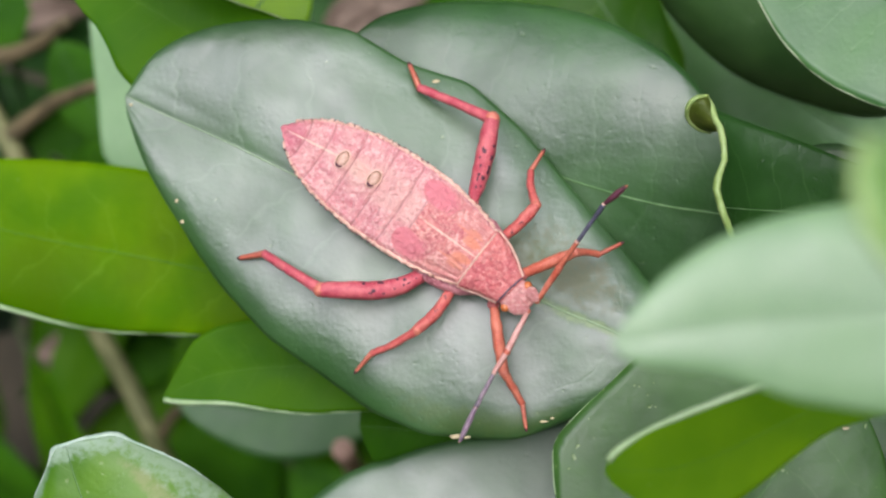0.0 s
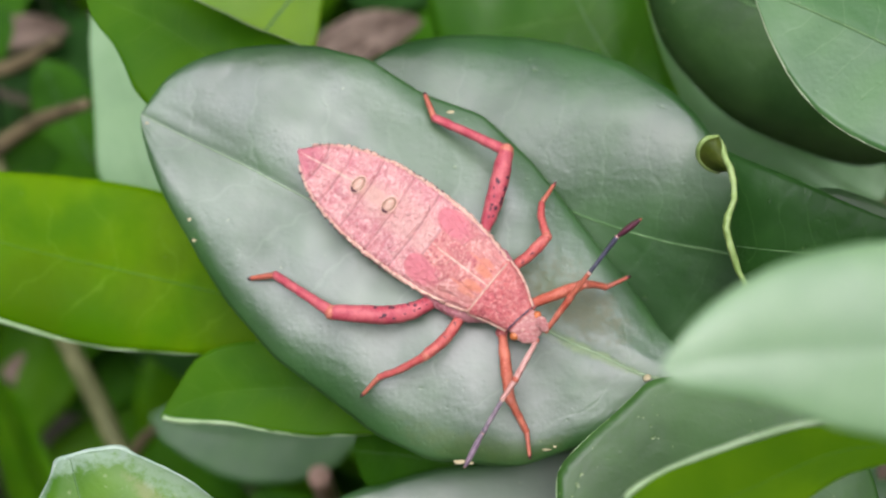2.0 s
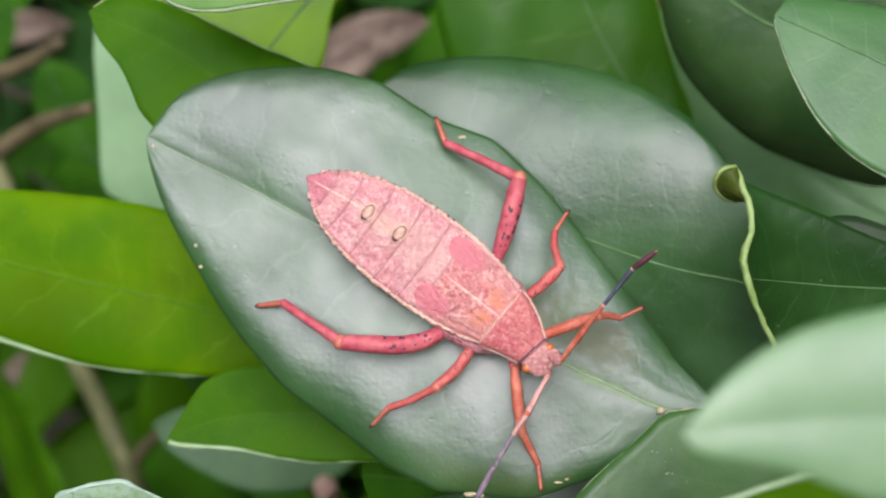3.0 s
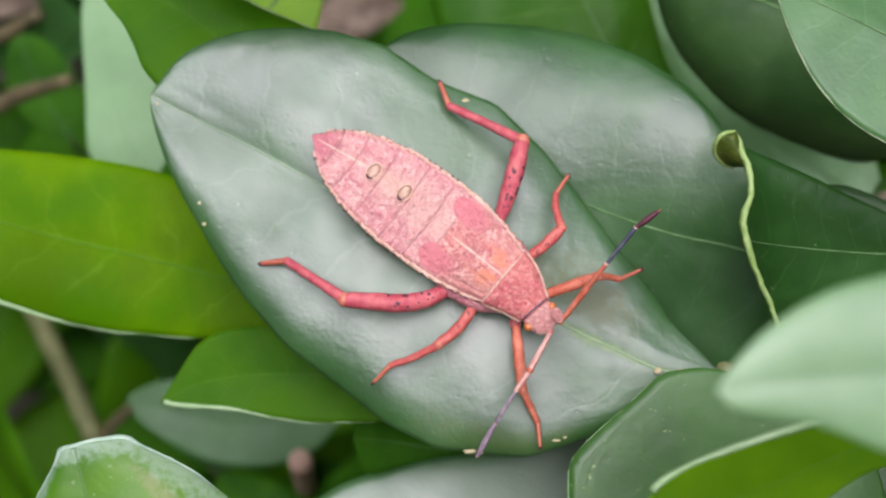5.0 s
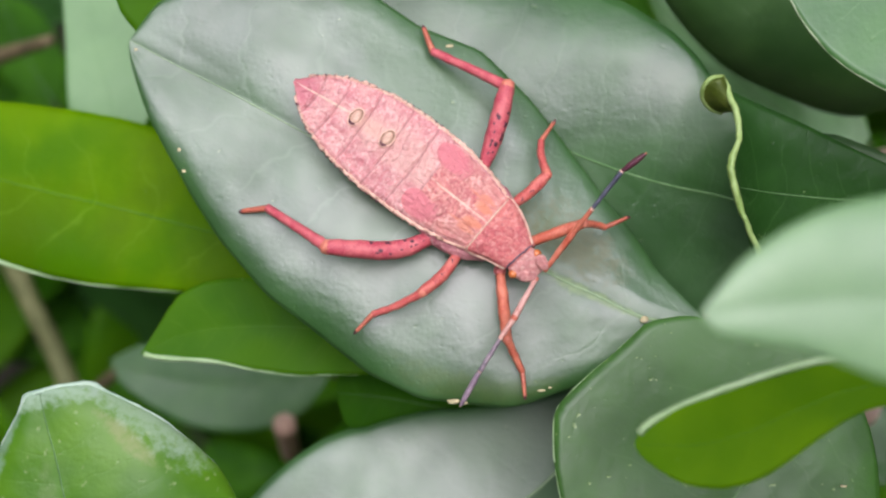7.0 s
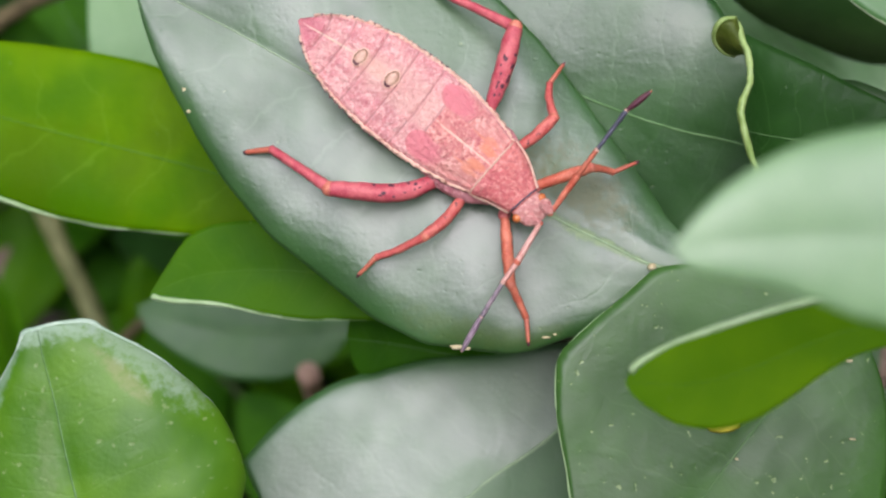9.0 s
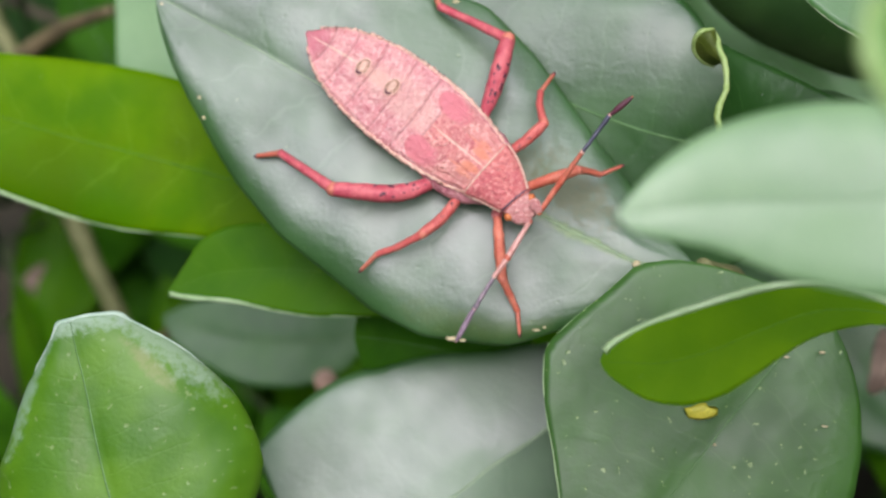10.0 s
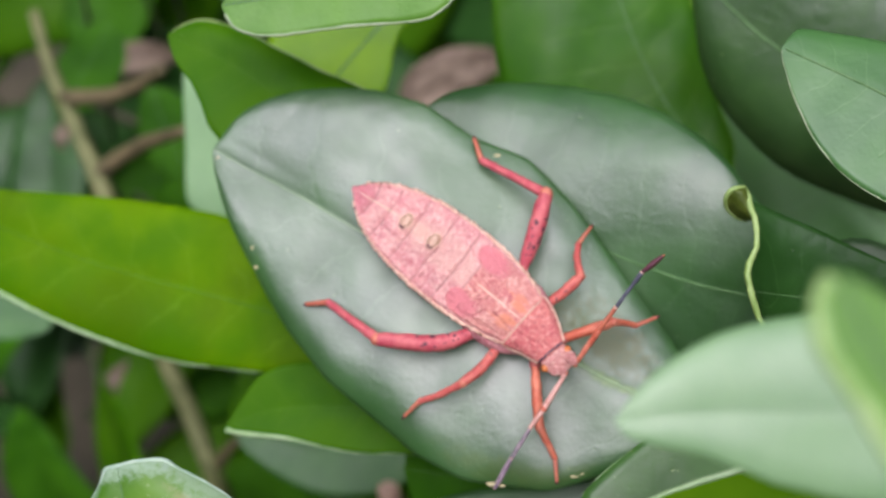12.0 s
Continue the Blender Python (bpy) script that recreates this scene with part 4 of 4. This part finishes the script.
ABDOMEN = shell_material("pink_abdomen", (0.66, 0.215, 0.24), (0.76, 0.33, 0.325), (0.86, 0.55, 0.52), marks=(
    (0.40, 0.24, 0.0, 0.5, (0.74, 0.42, 0.36), 0.45), (0.30, 0.10, 0.0, 0.2, GOLD, 0.45), (0.02, 0.08, 0.0, 1.2, (0.56, 0.11, 0.17), 0.6),
    (0.09, 0.15, 0.0, 0.045, STRAW, 0.85)), lines=(0.075, 0.15, 0.255, 0.365, 0.465, 0.53), pits=0.35)
THORAX = shell_material("pink_orange_thorax", (0.61, 0.155, 0.165), (0.69, 0.215, 0.20), (0.86, 0.47, 0.41), marks=(
    (0.735, 0.04, 0.25, 0.16, FLUSH, 0.8), (0.70, 0.05, 0.45, 0.12, FLUSH, 0.6), (0.64, 0.10, 0.0, 0.03, STRAW, 0.8), (0.742, 0.03, 0.0, 0.03, STRAW, 0.8)), pits=0.6)
PAD = shell_material("rose_wing_pad", (0.60, 0.17, 0.175), (0.68, 0.235, 0.215), (0.80, 0.43, 0.38), 0.42, marks=((0.56, 0.085, 0.62, 0.34, (0.74, 0.19, 0.235), 0.85), (0.73, 0.035, 0.48, 0.12, FLUSH, 0.6)), pits=0.15)
PRONOTUM = shell_material("rose_pronotum", (0.60, 0.10, 0.115), (0.68, 0.16, 0.15), (0.78, 0.35, 0.32), pits=0.5)
HEAD = shell_material("pale_pink_head", (0.60, 0.20, 0.20), (0.67, 0.28, 0.265), (0.8, 0.48, 0.42), pits=0.3)
GLAND = grained("straw_brown_gland", (0.54, 0.30, 0.23), (0.66, 0.42, 0.33), 1500.0, 0.45, 0.00008)
EDGE = grained("straw_edge", (0.58, 0.30, 0.24), (0.75, 0.49, 0.39), 1500.0, 0.5, 0.00008)
HALO = grained("straw_halo", (0.68, 0.36, 0.30), (0.80, 0.50, 0.41), 1500.0, 0.5, 0.00008)
UMBER = grained("umber_outline", (0.20, 0.09, 0.04), (0.32, 0.16, 0.08), 1500.0, 0.5, 0.00005)
FLANK = shell_material("mauve_flank", (0.48, 0.12, 0.17), (0.58, 0.19, 0.23), (0.70, 0.36, 0.36), pits=0.4)
RUST = grained("rust_tip", (0.30, 0.07, 0.03), (0.45, 0.13, 0.06), 900.0, 0.5, 0.00005)
EYE = grained("orange_eye", (0.52, 0.13, 0.04), (0.62, 0.20, 0.06), 900.0, 0.25, 0.00004)

WIDE = ((0, .015, .04, .08, .13, .2, .28, .38, .5, .6, .7, .77), (0.15, 0.5, 1.2, 1.95, 2.6, 3.2, 3.6, 3.85, 3.85, 3.65, 3.2, 2.65))
HIGH = ((0, .1, .3, .6, .77), (0.1, 0.35, 0.7, 1.0, 1.05))
BELLY = ((0, .1, .3, .6, .77), (0.2, 0.8, 1.6, 2.0, 1.8))
RAW = spline(SPINE, 401)
RUN = np.cumsum([0] + [(b - a).length for a, b in zip(RAW, RAW[1:])])
AXIS = [RAW[int(np.searchsorted(RUN, RUN[-1] * k / 100 - 1e-9))] for k in range(101)]
SUTURES = (0.075, 0.15, 0.255, 0.365, 0.465)


def on_back(x, y, lift=0.0):
    """A point of the back: x along the spine (0 tail, 1 head), y across it (-1 to 1)."""
    k = min(99, int(x * 100))
    p = AXIS[k].lerp(AXIS[k + 1], x * 100 - k)
    d = (AXIS[min(100, k + 4)] - AXIS[max(0, k - 4)]).normalized()
    side = Vector((0, 0, 1)).cross(d).normalized()
    up = d.cross(side)
    a, h = float(np.interp(x, *WIDE)), float(np.interp(x, *HIGH))
    lean = 0.14 * (1 - y * y) * float(np.interp(x, (0, .1, .2, .44, .58), (0, 0.7, 1, 1, 0)))
    groove = sum(0.24 * math.exp(-((x - g - 0.012 * (1 - y * y)) / 0.0045) ** 2) for g in SUTURES)
    z = h * max(0.0, 1 - abs(y) ** 2.4) ** 0.8 + 0.18 * math.exp(-((abs(y) - 0.9) / 0.06) ** 2)
    z += -groove * (1 - abs(y) ** 6) + lift
    return p + side * (-a * (y - lean)) + up * z


def patch(name, x0, x1, span, lift, material, label, nx=40, ny=24, closed=False):
    """A plate of the back, with its own thickness: span(x) gives its two edges across."""
    bm = bmesh.new()
    uv = bm.loops.layers.uv.new("body")
    cells = []
    for i in range(nx + 1):
        x = x0 + (x1 - x0) * i / nx
        ya, yb = span(x)
        row = []
        for j in range(ny + 1):
            t = j / ny
            y = ya + (yb - ya) * t
            edge = min(t, 1 - t, (x - x0) / (x1 - x0) * 3 + 0.02) * 6
            rise = lift * math.sqrt(min(1.0, max(0.0, edge)))
            row.append((bm.verts.new(on_back(x, y, rise - 0.02)), x, y))
        cells.append(row)
    for a, b in zip(cells, cells[1:]):
        for j in range(ny):
            four = (a[j], a[j + 1], b[j + 1], b[j])
            f = bm.faces.new([c[0] for c in four])
            for loop, c in zip(f.loops, four):
                loop[uv].uv = (c[1], 0.5 + 0.5 * c[2])
    if closed:
        left, right = [r[0][0] for r in cells], [r[-1][0] for r in cells]
        keel = []
        for i in range(nx + 1):
            x = x0 + (x1 - x0) * i / nx
            b = float(np.interp(x, *BELLY))
            keel.append([bm.verts.new(left[i].co.lerp(right[i].co, (1 - math.cos(g)) / 2) - Vector((0, 0, b * math.sin(g) ** 0.8))) for g in (math.pi * k / 10 for k in range(1, 10))])
        for i in range(nx):
            ra, rb = [left[i], *keel[i], right[i]], [left[i + 1], *keel[i + 1], right[i + 1]]
            for k in range(10):
                bm.faces.new((ra[k], rb[k], rb[k + 1], ra[k + 1]))
    bmesh.ops.recalc_face_normals(bm, faces=bm.faces)
    return part(name, bm, material, bug, label)


abdomen = patch("abdomen", 0.0, 0.77, lambda x: (-1, 1), 0.0, ABDOMEN, "dusty pink segmented abdomen", 150, 40, True)
patch("thorax", 0.545, 0.772, lambda x: (-0.62 * (0.5 + 0.5 * min(1, (x - 0.54) / 0.06)), 0.62 * (0.5 + 0.5 * min(1, (x - 0.54) / 0.06))), 0.05, THORAX, "orange-pink thorax with a pale midline", 50, 30)


def pad_span(flank):
    def span(x):
        r = math.sqrt(max(0.0, 1 - max(0.0, (0.575 - x) / 0.075) ** 2))
        inner = 0.62 - 0.31 * r + max(0.0, (x - 0.62) * 0.6)
        outer = 0.62 + 0.30 * r
        return (flank * inner, flank * outer) if flank > 0 else (flank * outer, flank * inner)
    return span


for flank in (1, -1):
    patch("wing_pad", 0.502, 0.772, pad_span(flank), 0.06, PAD, "smooth rose-pink wing pad", 40, 14)

# serrated straw-coloured edge of the abdomen, and its dark teeth
for flank in (1, -1):
    bm = bmesh.new()
    pts = [on_back(x, flank * 0.995, 0.03 + 0.03 * (k % 2)) for k, x in enumerate(np.linspace(0.03, 0.77, 60))]
    tube(bm, pts, [0.08, 0.13, 0.16, 0.16, 0.13], 8, 220)
    for v in bm.verts:
        v.co += 0.15 * noise.noise_vector(v.co * 3.1) + 0.13 * noise.noise_vector(v.co * 6.3)
    part("body_edge", bm, EDGE, abdomen, "pale serrated edge")
    for k in range(20):
        at = on_back(0.05 + 0.022 * k, flank * 1.04, 0.14)
        bm = bmesh.new()
        bmesh.ops.create_icosphere(bm, subdivisions=1, radius=0.10 + 0.05 * noise.noise(at * 2), matrix=Matrix.Translation(at))
        part("tooth", bm, SPOT, abdomen)

# two scent glands: ovals lying across the back, a straw halo, a fine brown outline and a dark crescent at one end
for x in (0.233, 0.355):
    c = on_back(x, 0.0, 0.03)
    d = (on_back(x + 0.02, 0) - on_back(x - 0.02, 0)).normalized()
    side = Vector((0, 0, 1)).cross(d).normalized()
    across, along = (side + d * 0.12).normalized(), (d - side * 0.12).normalized()
    for name, material, ra, rb, r, a0, a1, z in (("gland_ring", HALO, 0.80, 0.50, 0.10, 0, 360, -0.01), ("gland_slit", UMBER, 0.68, 0.42, 0.045, -75, 120, 0.12), ("gland_slit", SPOT, 0.66, 0.42, 0.11, 135, 222, 0.13), ("gland_slit", UMBER, 0.66, 0.42, 0.05, 222, 290, 0.12)):
        bm = bmesh.new()
        pts = [c + across * ra * math.cos(radians(a)) + along * rb * math.sin(radians(a)) + Vector((0, 0, z)) for a in np.linspace(a0, a1, 18)]
        tube(bm, pts, [r * 0.4, r, r, r * 0.4] if a1 - a0 < 360 else [r, r], 6, 34)
        part(name, bm, material, abdomen)
    bm = bmesh.new()
    bmesh.ops.create_icosphere(bm, subdivisions=2, radius=1, matrix=Matrix.Translation(c) @ Matrix(((*across, 0), (*along, 0), (0, 0, 1, 0), (0, 0, 0, 1))).transposed() @ Matrix.Diagonal((0.66, 0.42, 0.16, 1)))
    part("gland", bm, GLAND, abdomen, "straw-brown scent gland")

# the plump flanks that show below the edge of the back
for flank in (1, -1):
    bm = bmesh.new()
    tube(bm, [on_back(x, out if flank > 0 else -0.8 * out, -drop) for x, out, drop in ((.56, .9, 1.0), (.62, .98, .9), (.68, 1.04, .85), (.74, 1.08, .9), (.79, 1.02, 1.0), (.84, .75, 1.3))], [0.2, 0.45, 0.6, 0.66, 0.6, 0.4], 12, 50)
    for v in bm.verts:
        v.co += 0.10 * noise.noise_vector(v.co * 1.1) + 0.05 * noise.noise_vector(v.co * 3.7)
    part("flank", bm, FLANK, bug, "mauve-pink plump flank")


def solid(name, x0, x1, wide, high, deep, material, label, n=24, m=28, square=0.7):
    bm = bmesh.new()
    uv = bm.loops.layers.uv.new("body")
    rings = []
    for i in range(n + 1):
        x = x0 + (x1 - x0) * i / n
        k = min(99, int(x * 100))
        p = AXIS[k].lerp(AXIS[k + 1], x * 100 - k)
        d = (AXIS[min(100, k + 4)] - AXIS[max(0, k - 4)]).normalized()
        side = Vector((0, 0, 1)).cross(d).normalized()
        up = d.cross(side)
        a, h, b = (float(np.interp(x, *f)) for f in (wide, high, deep))
        ring = []
        for j in range(m):
            g = 2 * math.pi * j / m
            c, s = math.cos(g), math.sin(g)
            c = math.copysign(abs(c) ** 0.85, c)
            z = h * abs(s) ** square if s > 0 else -b * abs(s) ** 0.9
            ring.append(bm.verts.new(p + side * a * c + up * (z + 0.05 * noise.noise(Vector((x * 90, c * 4, 1))))))
        rings.append(ring)
    for a, b in zip(rings, rings[1:]):
        for j in range(m):
            bm.faces.new((a[j], a[(j + 1) % m], b[(j + 1) % m], b[j]))
    bm.faces.new(rings[0])
    bm.faces.new(rings[-1])
    bmesh.ops.recalc_face_normals(bm, faces=bm.faces)
    return part(name, bm, material, bug, label)


P_WIDE = ((.762, .775, .8, .86, .915, .925), (2.6, 2.75, 2.62, 2.05, 1.45, 1.2))
pronotum = solid("pronotum", 0.762, 0.925, P_WIDE, ((.762, .78, .85, .925), (0.85, 1.1, 1.0, 0.65)), ((.762, .925), (1.8, 1.2)), PRONOTUM, "rose-pink pronotum with pale edges")


def rim_point(x, y, lift=0.06):
    k = min(99, int(x * 100))
    p = AXIS[k].lerp(AXIS[k + 1], x * 100 - k)
    d = (AXIS[min(100, k + 4)] - AXIS[max(0, k - 4)]).normalized()
    side = Vector((0, 0, 1)).cross(d).normalized()
    return p + side * float(np.interp(x, *P_WIDE)) * y + d.cross(side) * (1.02 * max(0.0, 1 - y * y) ** 0.36 + lift)


for name, pts, r in (("pronotum_edge", [rim_point(x, 1.0) for x in (.775, .82, .87, .915)], 0.13), ("pronotum_edge", [rim_point(x, -1.0) for x in (.775, .82, .87, .915)], 0.13),
                     ("neck_line", [rim_point(0.917, y, -0.22) for y in (-0.95, -0.8, -0.5, 0, 0.5, 0.8, 0.95)], 0.07),
                     ("rear_ridge", [rim_point(0.774, y, 0.03) for y in (-1, -0.85, -0.6, -0.3, 0, 0.3, 0.6, 0.85, 1)], 0.10)):
    bm = bmesh.new()
    tube(bm, pts, [r, r], 6, 30)
    for v in bm.verts:
        v.co += 0.05 * noise.noise_vector(v.co * 3.3)
    part(name, bm, SLATE if name == "neck_line" else EDGE, pronotum)

head = solid("head", 0.912, 1.0, ((.912, .93, .955, .98, 1.0), (1.1, 1.36, 1.36, 1.18, 0.7)), ((.912, .94, .975, 1.0), (0.5, 0.72, 0.62, 0.15)), ((.912, 1.0), (1.0, 0.4)), HEAD, "pale pink knobbly head", 18)


def knob(name, at, size, material, parent, label=""):
    bm = bmesh.new()
    bmesh.ops.create_icosphere(bm, subdivisions=3, radius=1)
    for v in bm.verts:
        v.co *= 1 + 0.08 * noise.noise(v.co * 2.3 + Vector(at))
        v.co = Vector(at) + Vector((v.co.x * size[0], v.co.y * size[1], v.co.z * size[2]))
    part(name, bm, material, parent, label)


knob("eye", (4.74, -4.65, 2.5), (0.38, 0.38, 0.36), EYE, head, "orange eye")
knob("eye", (2.89, -6.23, 2.5), (0.38, 0.38, 0.36), EYE, head, "orange eye")
knob("tubercle", (5.31, -5.53, 2.9), (0.46, 0.42, 0.36), HEAD, head)
knob("tubercle", (4.32, -6.43, 2.9), (0.46, 0.42, 0.36), HEAD, head)
knob("snout", (3.78, -6.43, 2.9), (0.52, 0.46, 0.34), HEAD, head)
knob("snout", (5.04, -5.17, 2.9), (0.5, 0.5, 0.34), HEAD, head)


def rough_skin(bm):
    for v in bm.verts:
        v.co += 0.06 * noise.noise_vector(v.co * 1.3) + 0.035 * noise.noise_vector(v.co * 4.5)


def leg(name, p, material, thick, thin, spots=0):
    """Femur, tibia and a two-jointed foot, from hip to claw."""
    p = [Vector(a) for a in p]
    bm = bmesh.new()
    tube(bm, p[0:3], thick, 18, 44)
    rough_skin(bm)
    femur = part(f"{name}_femur", bm, material, bug)
    knob("hip", p[0], (0.5, 0.5, 0.5), PRONOTUM, femur)
    bm = bmesh.new()
    tube(bm, [p[2] + (p[2] - p[3]).normalized() * thick[-1] * 0.4, *p[3:5]], [thin * 1.35, thin * 1.1, thin, thin * 0.95], 12, 36)
    rough_skin(bm)
    tibia = part(f"{name}_tibia", bm, material, bug)
    knob("knee", p[2], (thick[-1] * 1.02, thick[-1] * 1.02, thick[-1] * 0.98), KNEE, tibia)
    bm = bmesh.new()
    tube(bm, [p[4], p[4].lerp(p[5], 0.5) + Vector((0, 0, 0.05)), p[5]], [thin * 0.75, thin * 0.62, thin * 0.5], 10, 14)
    part(f"{name}_tarsus", bm, TARSUS, bug)
    bm = bmesh.new()
    d = (p[5] - p[4]).normalized()
    tube(bm, [p[5] - d * 0.1, p[5] + d * 0.25 - Vector((0, 0, 0.1))], [thin * 0.6, thin * 0.25], 8, 6)
    part("claw", bm, SPOT, bug)
    curve = spline(p[0:3], 40)
    pick = random.Random(len(name) + spots)
    for k in range(spots):
        i = 8 + int(22 * (k // 2) / (spots / 2)) + pick.randint(-1, 1)
        c, d = curve[i], (curve[i + 1] - curve[i]).normalized()
        side = d.cross(Vector((0, 0, 1))).normalized()
        a = radians((52 if k % 2 else 112) + pick.uniform(-26, 26))
        r = float(np.interp(i / 39, np.linspace(0, 1, len(thick)), thick))
        out = side * math.cos(a) + Vector((0, 0, 1)) * math.sin(a)
        bm = bmesh.new()
        bmesh.ops.create_icosphere(bm, subdivisions=2, radius=1)
        long = pick.uniform(0.10, 0.26) * r / 0.7
        m = Matrix((d * long, d.cross(out) * pick.uniform(0.08, 0.2) * r / 0.7, out * 0.05)).transposed().to_4x4()
        bm.transform(Matrix.Translation(c + out * r * 0.98) @ m)
        part("spot", bm, SPOT, femur)


KNEE = grained("orange_knee", (0.50, 0.11, 0.08), (0.68, 0.25, 0.17), 900.0, 0.5, 0.0001, 0.4)
REDDISH = grained("coral_leg", (0.44, 0.060, 0.060), (0.63, 0.165, 0.135), 900.0, 0.52, 0.00014, 0.4)
TARSUS = grained("red_brown_foot", (0.38, 0.08, 0.05), (0.54, 0.15, 0.09), 900.0, 0.45, 0.00006)
leg("hind", HIND_LEFT, RED, [0.44, 0.62, 0.74, 0.77, 0.74, 0.62], 0.38, 14)
leg("hind", HIND_RIGHT, RED, [0.44, 0.62, 0.74, 0.77, 0.74, 0.62], 0.38, 14)
leg("middle", MID_LEFT, REDDISH, [0.40, 0.46, 0.49, 0.42], 0.29, 4)
leg("middle", MID_RIGHT, REDDISH, [0.40, 0.46, 0.49, 0.42], 0.29, 4)
leg("front", FRONT_LEFT, ORANGE, [0.38, 0.45, 0.47, 0.40], 0.28)
leg("front", FRONT_RIGHT, ORANGE, [0.38, 0.45, 0.47, 0.40], 0.28)


def antenna(p, skins, tip):
    p = [Vector(a) for a in p]
    first = bug
    for i, (mat, r) in enumerate(zip(skins, ((0.18, 0.25, 0.28), (0.23, 0.21, 0.19), (0.16, 0.17, 0.20), (0.15, 0.25, 0.24, 0.14)))):
        bm = bmesh.new()
        tube(bm, p[i:i + 2], r, 10, 20)
        for v in bm.verts:
            v.co += 0.04 * noise.noise_vector(v.co * 2.1)
        seg = part("antenna_segment" if i else "antenna", bm, mat, first, pivot=p[i])
        first = first if i else seg
        bm = bmesh.new()
        bmesh.ops.create_icosphere(bm, subdivisions=2, radius=r[0] * 1.3, matrix=Matrix.Translation(p[i]))
        part("joint", bm, EDGE if i > 1 else ORANGE, first)
    d = (p[4] - p[3]).normalized()
    bm = bmesh.new()
    tube(bm, [p[4] - d * 0.5, p[4] + d * 0.15], [0.17, 0.07], 8, 8)
    part("antenna_tip", bm, tip, first)
    return first


VIOLET = grained("violet_antenna", (0.16, 0.10, 0.15), (0.34, 0.24, 0.30), 1500.0, 0.4, 0.00005)
BLUSH = grained("blush_antenna", (0.50, 0.20, 0.17), (0.70, 0.40, 0.35), 1200.0, 0.5, 0.0001, 0.4)
MAUVE = grained("mauve_antenna", (0.06, 0.05, 0.09), (0.40, 0.29, 0.33), 1300.0, 0.45, 0.0001, 0.4)
antenna(ANTENNA_LEFT, (BLUSH, BLUSH, MAUVE, VIOLET), EDGE)
right_antenna = antenna(ANTENNA_RIGHT, (ORANGE, TARSUS, SLATE, SPOT), RUST)


def motions():
    """The right antenna lifts slowly; the outer leaves stir in the air."""
    turn = LEAN.to_3x3()
    base, lever = right_antenna.matrix_basis.translation.copy(), Vector(ANTENNA_RIGHT[4]) - Vector(ANTENNA_RIGHT[0])
    rows = []
    for t, lift in ((0, -0.33), (1.5, -0.26), (3, -0.1), (5.5, 0.0), (7.7, 0.2), (9.3, 0.55), (12, 0.55)):
        swing = lever.rotation_difference(lever + Vector((0, lift, -2.08 * lift)))
        rows.append((t, Matrix.Translation(base) @ swing.to_matrix().to_4x4()))
    walk(right_antenna, rows)
    for moving, sway in (
        (front_leaf, ((0, 0.45, 1.2), (1, 0.45, 1.2), (1.5, 0.74, 1.0), (2, 0.3, 1.2), (2.5, 0.2, 1.17), (3, 0.3, 1.37), (4, 0.15, 0.7), (5, 0, 0), (7.5, 0, 0), (9.5, -0.04, 0.09), (10, -0.2, 0.4), (12, -0.2, 0.4))),
        (nearest_leaf, ((0, 0.3, 1.0), (0.5, 0.7, 1.0), (1, 1.6, 0.85), (1.5, 1.9, 0.7), (2.5, 1.5, 0.5), (5, 0.5, 0), (9.5, -0.3, 0), (10.5, -0.4, 0), (11.5, 0, 0), (12, 0, 0))),
        (yellow_leaf, ((0, 0, 0.44), (1, 0, 0), (2.5, 0, -0.43), (5, 0.1, -0.3), (6.5, 0.2, -0.28), (7.5, 0.2, -0.28), (9.5, 0.05, 0.27), (10, 0.05, 0.27), (11, -0.06, 0.14), (12, -0.06, 0.14))),
        (lowleft_leaf, ((0, 0.9, 0.4), (2.5, 0.4, 0.5), (5.5, 0.0, 0.1), (6.5, -0.3, 0.1), (7.5, -1.2, 0.3), (9.5, -0.45, 0.2), (10, 0, 0), (10.5, -0.2, -0.1), (11, -0.9, 0.1), (12, -0.7, 0.1))),
    ):
        rest = moving.matrix_basis.translation.copy()
        walk(moving, [(t, Matrix.Translation(rest + turn @ Vector((du, dv, 0)))) for t, du, dv in sway])


motions()
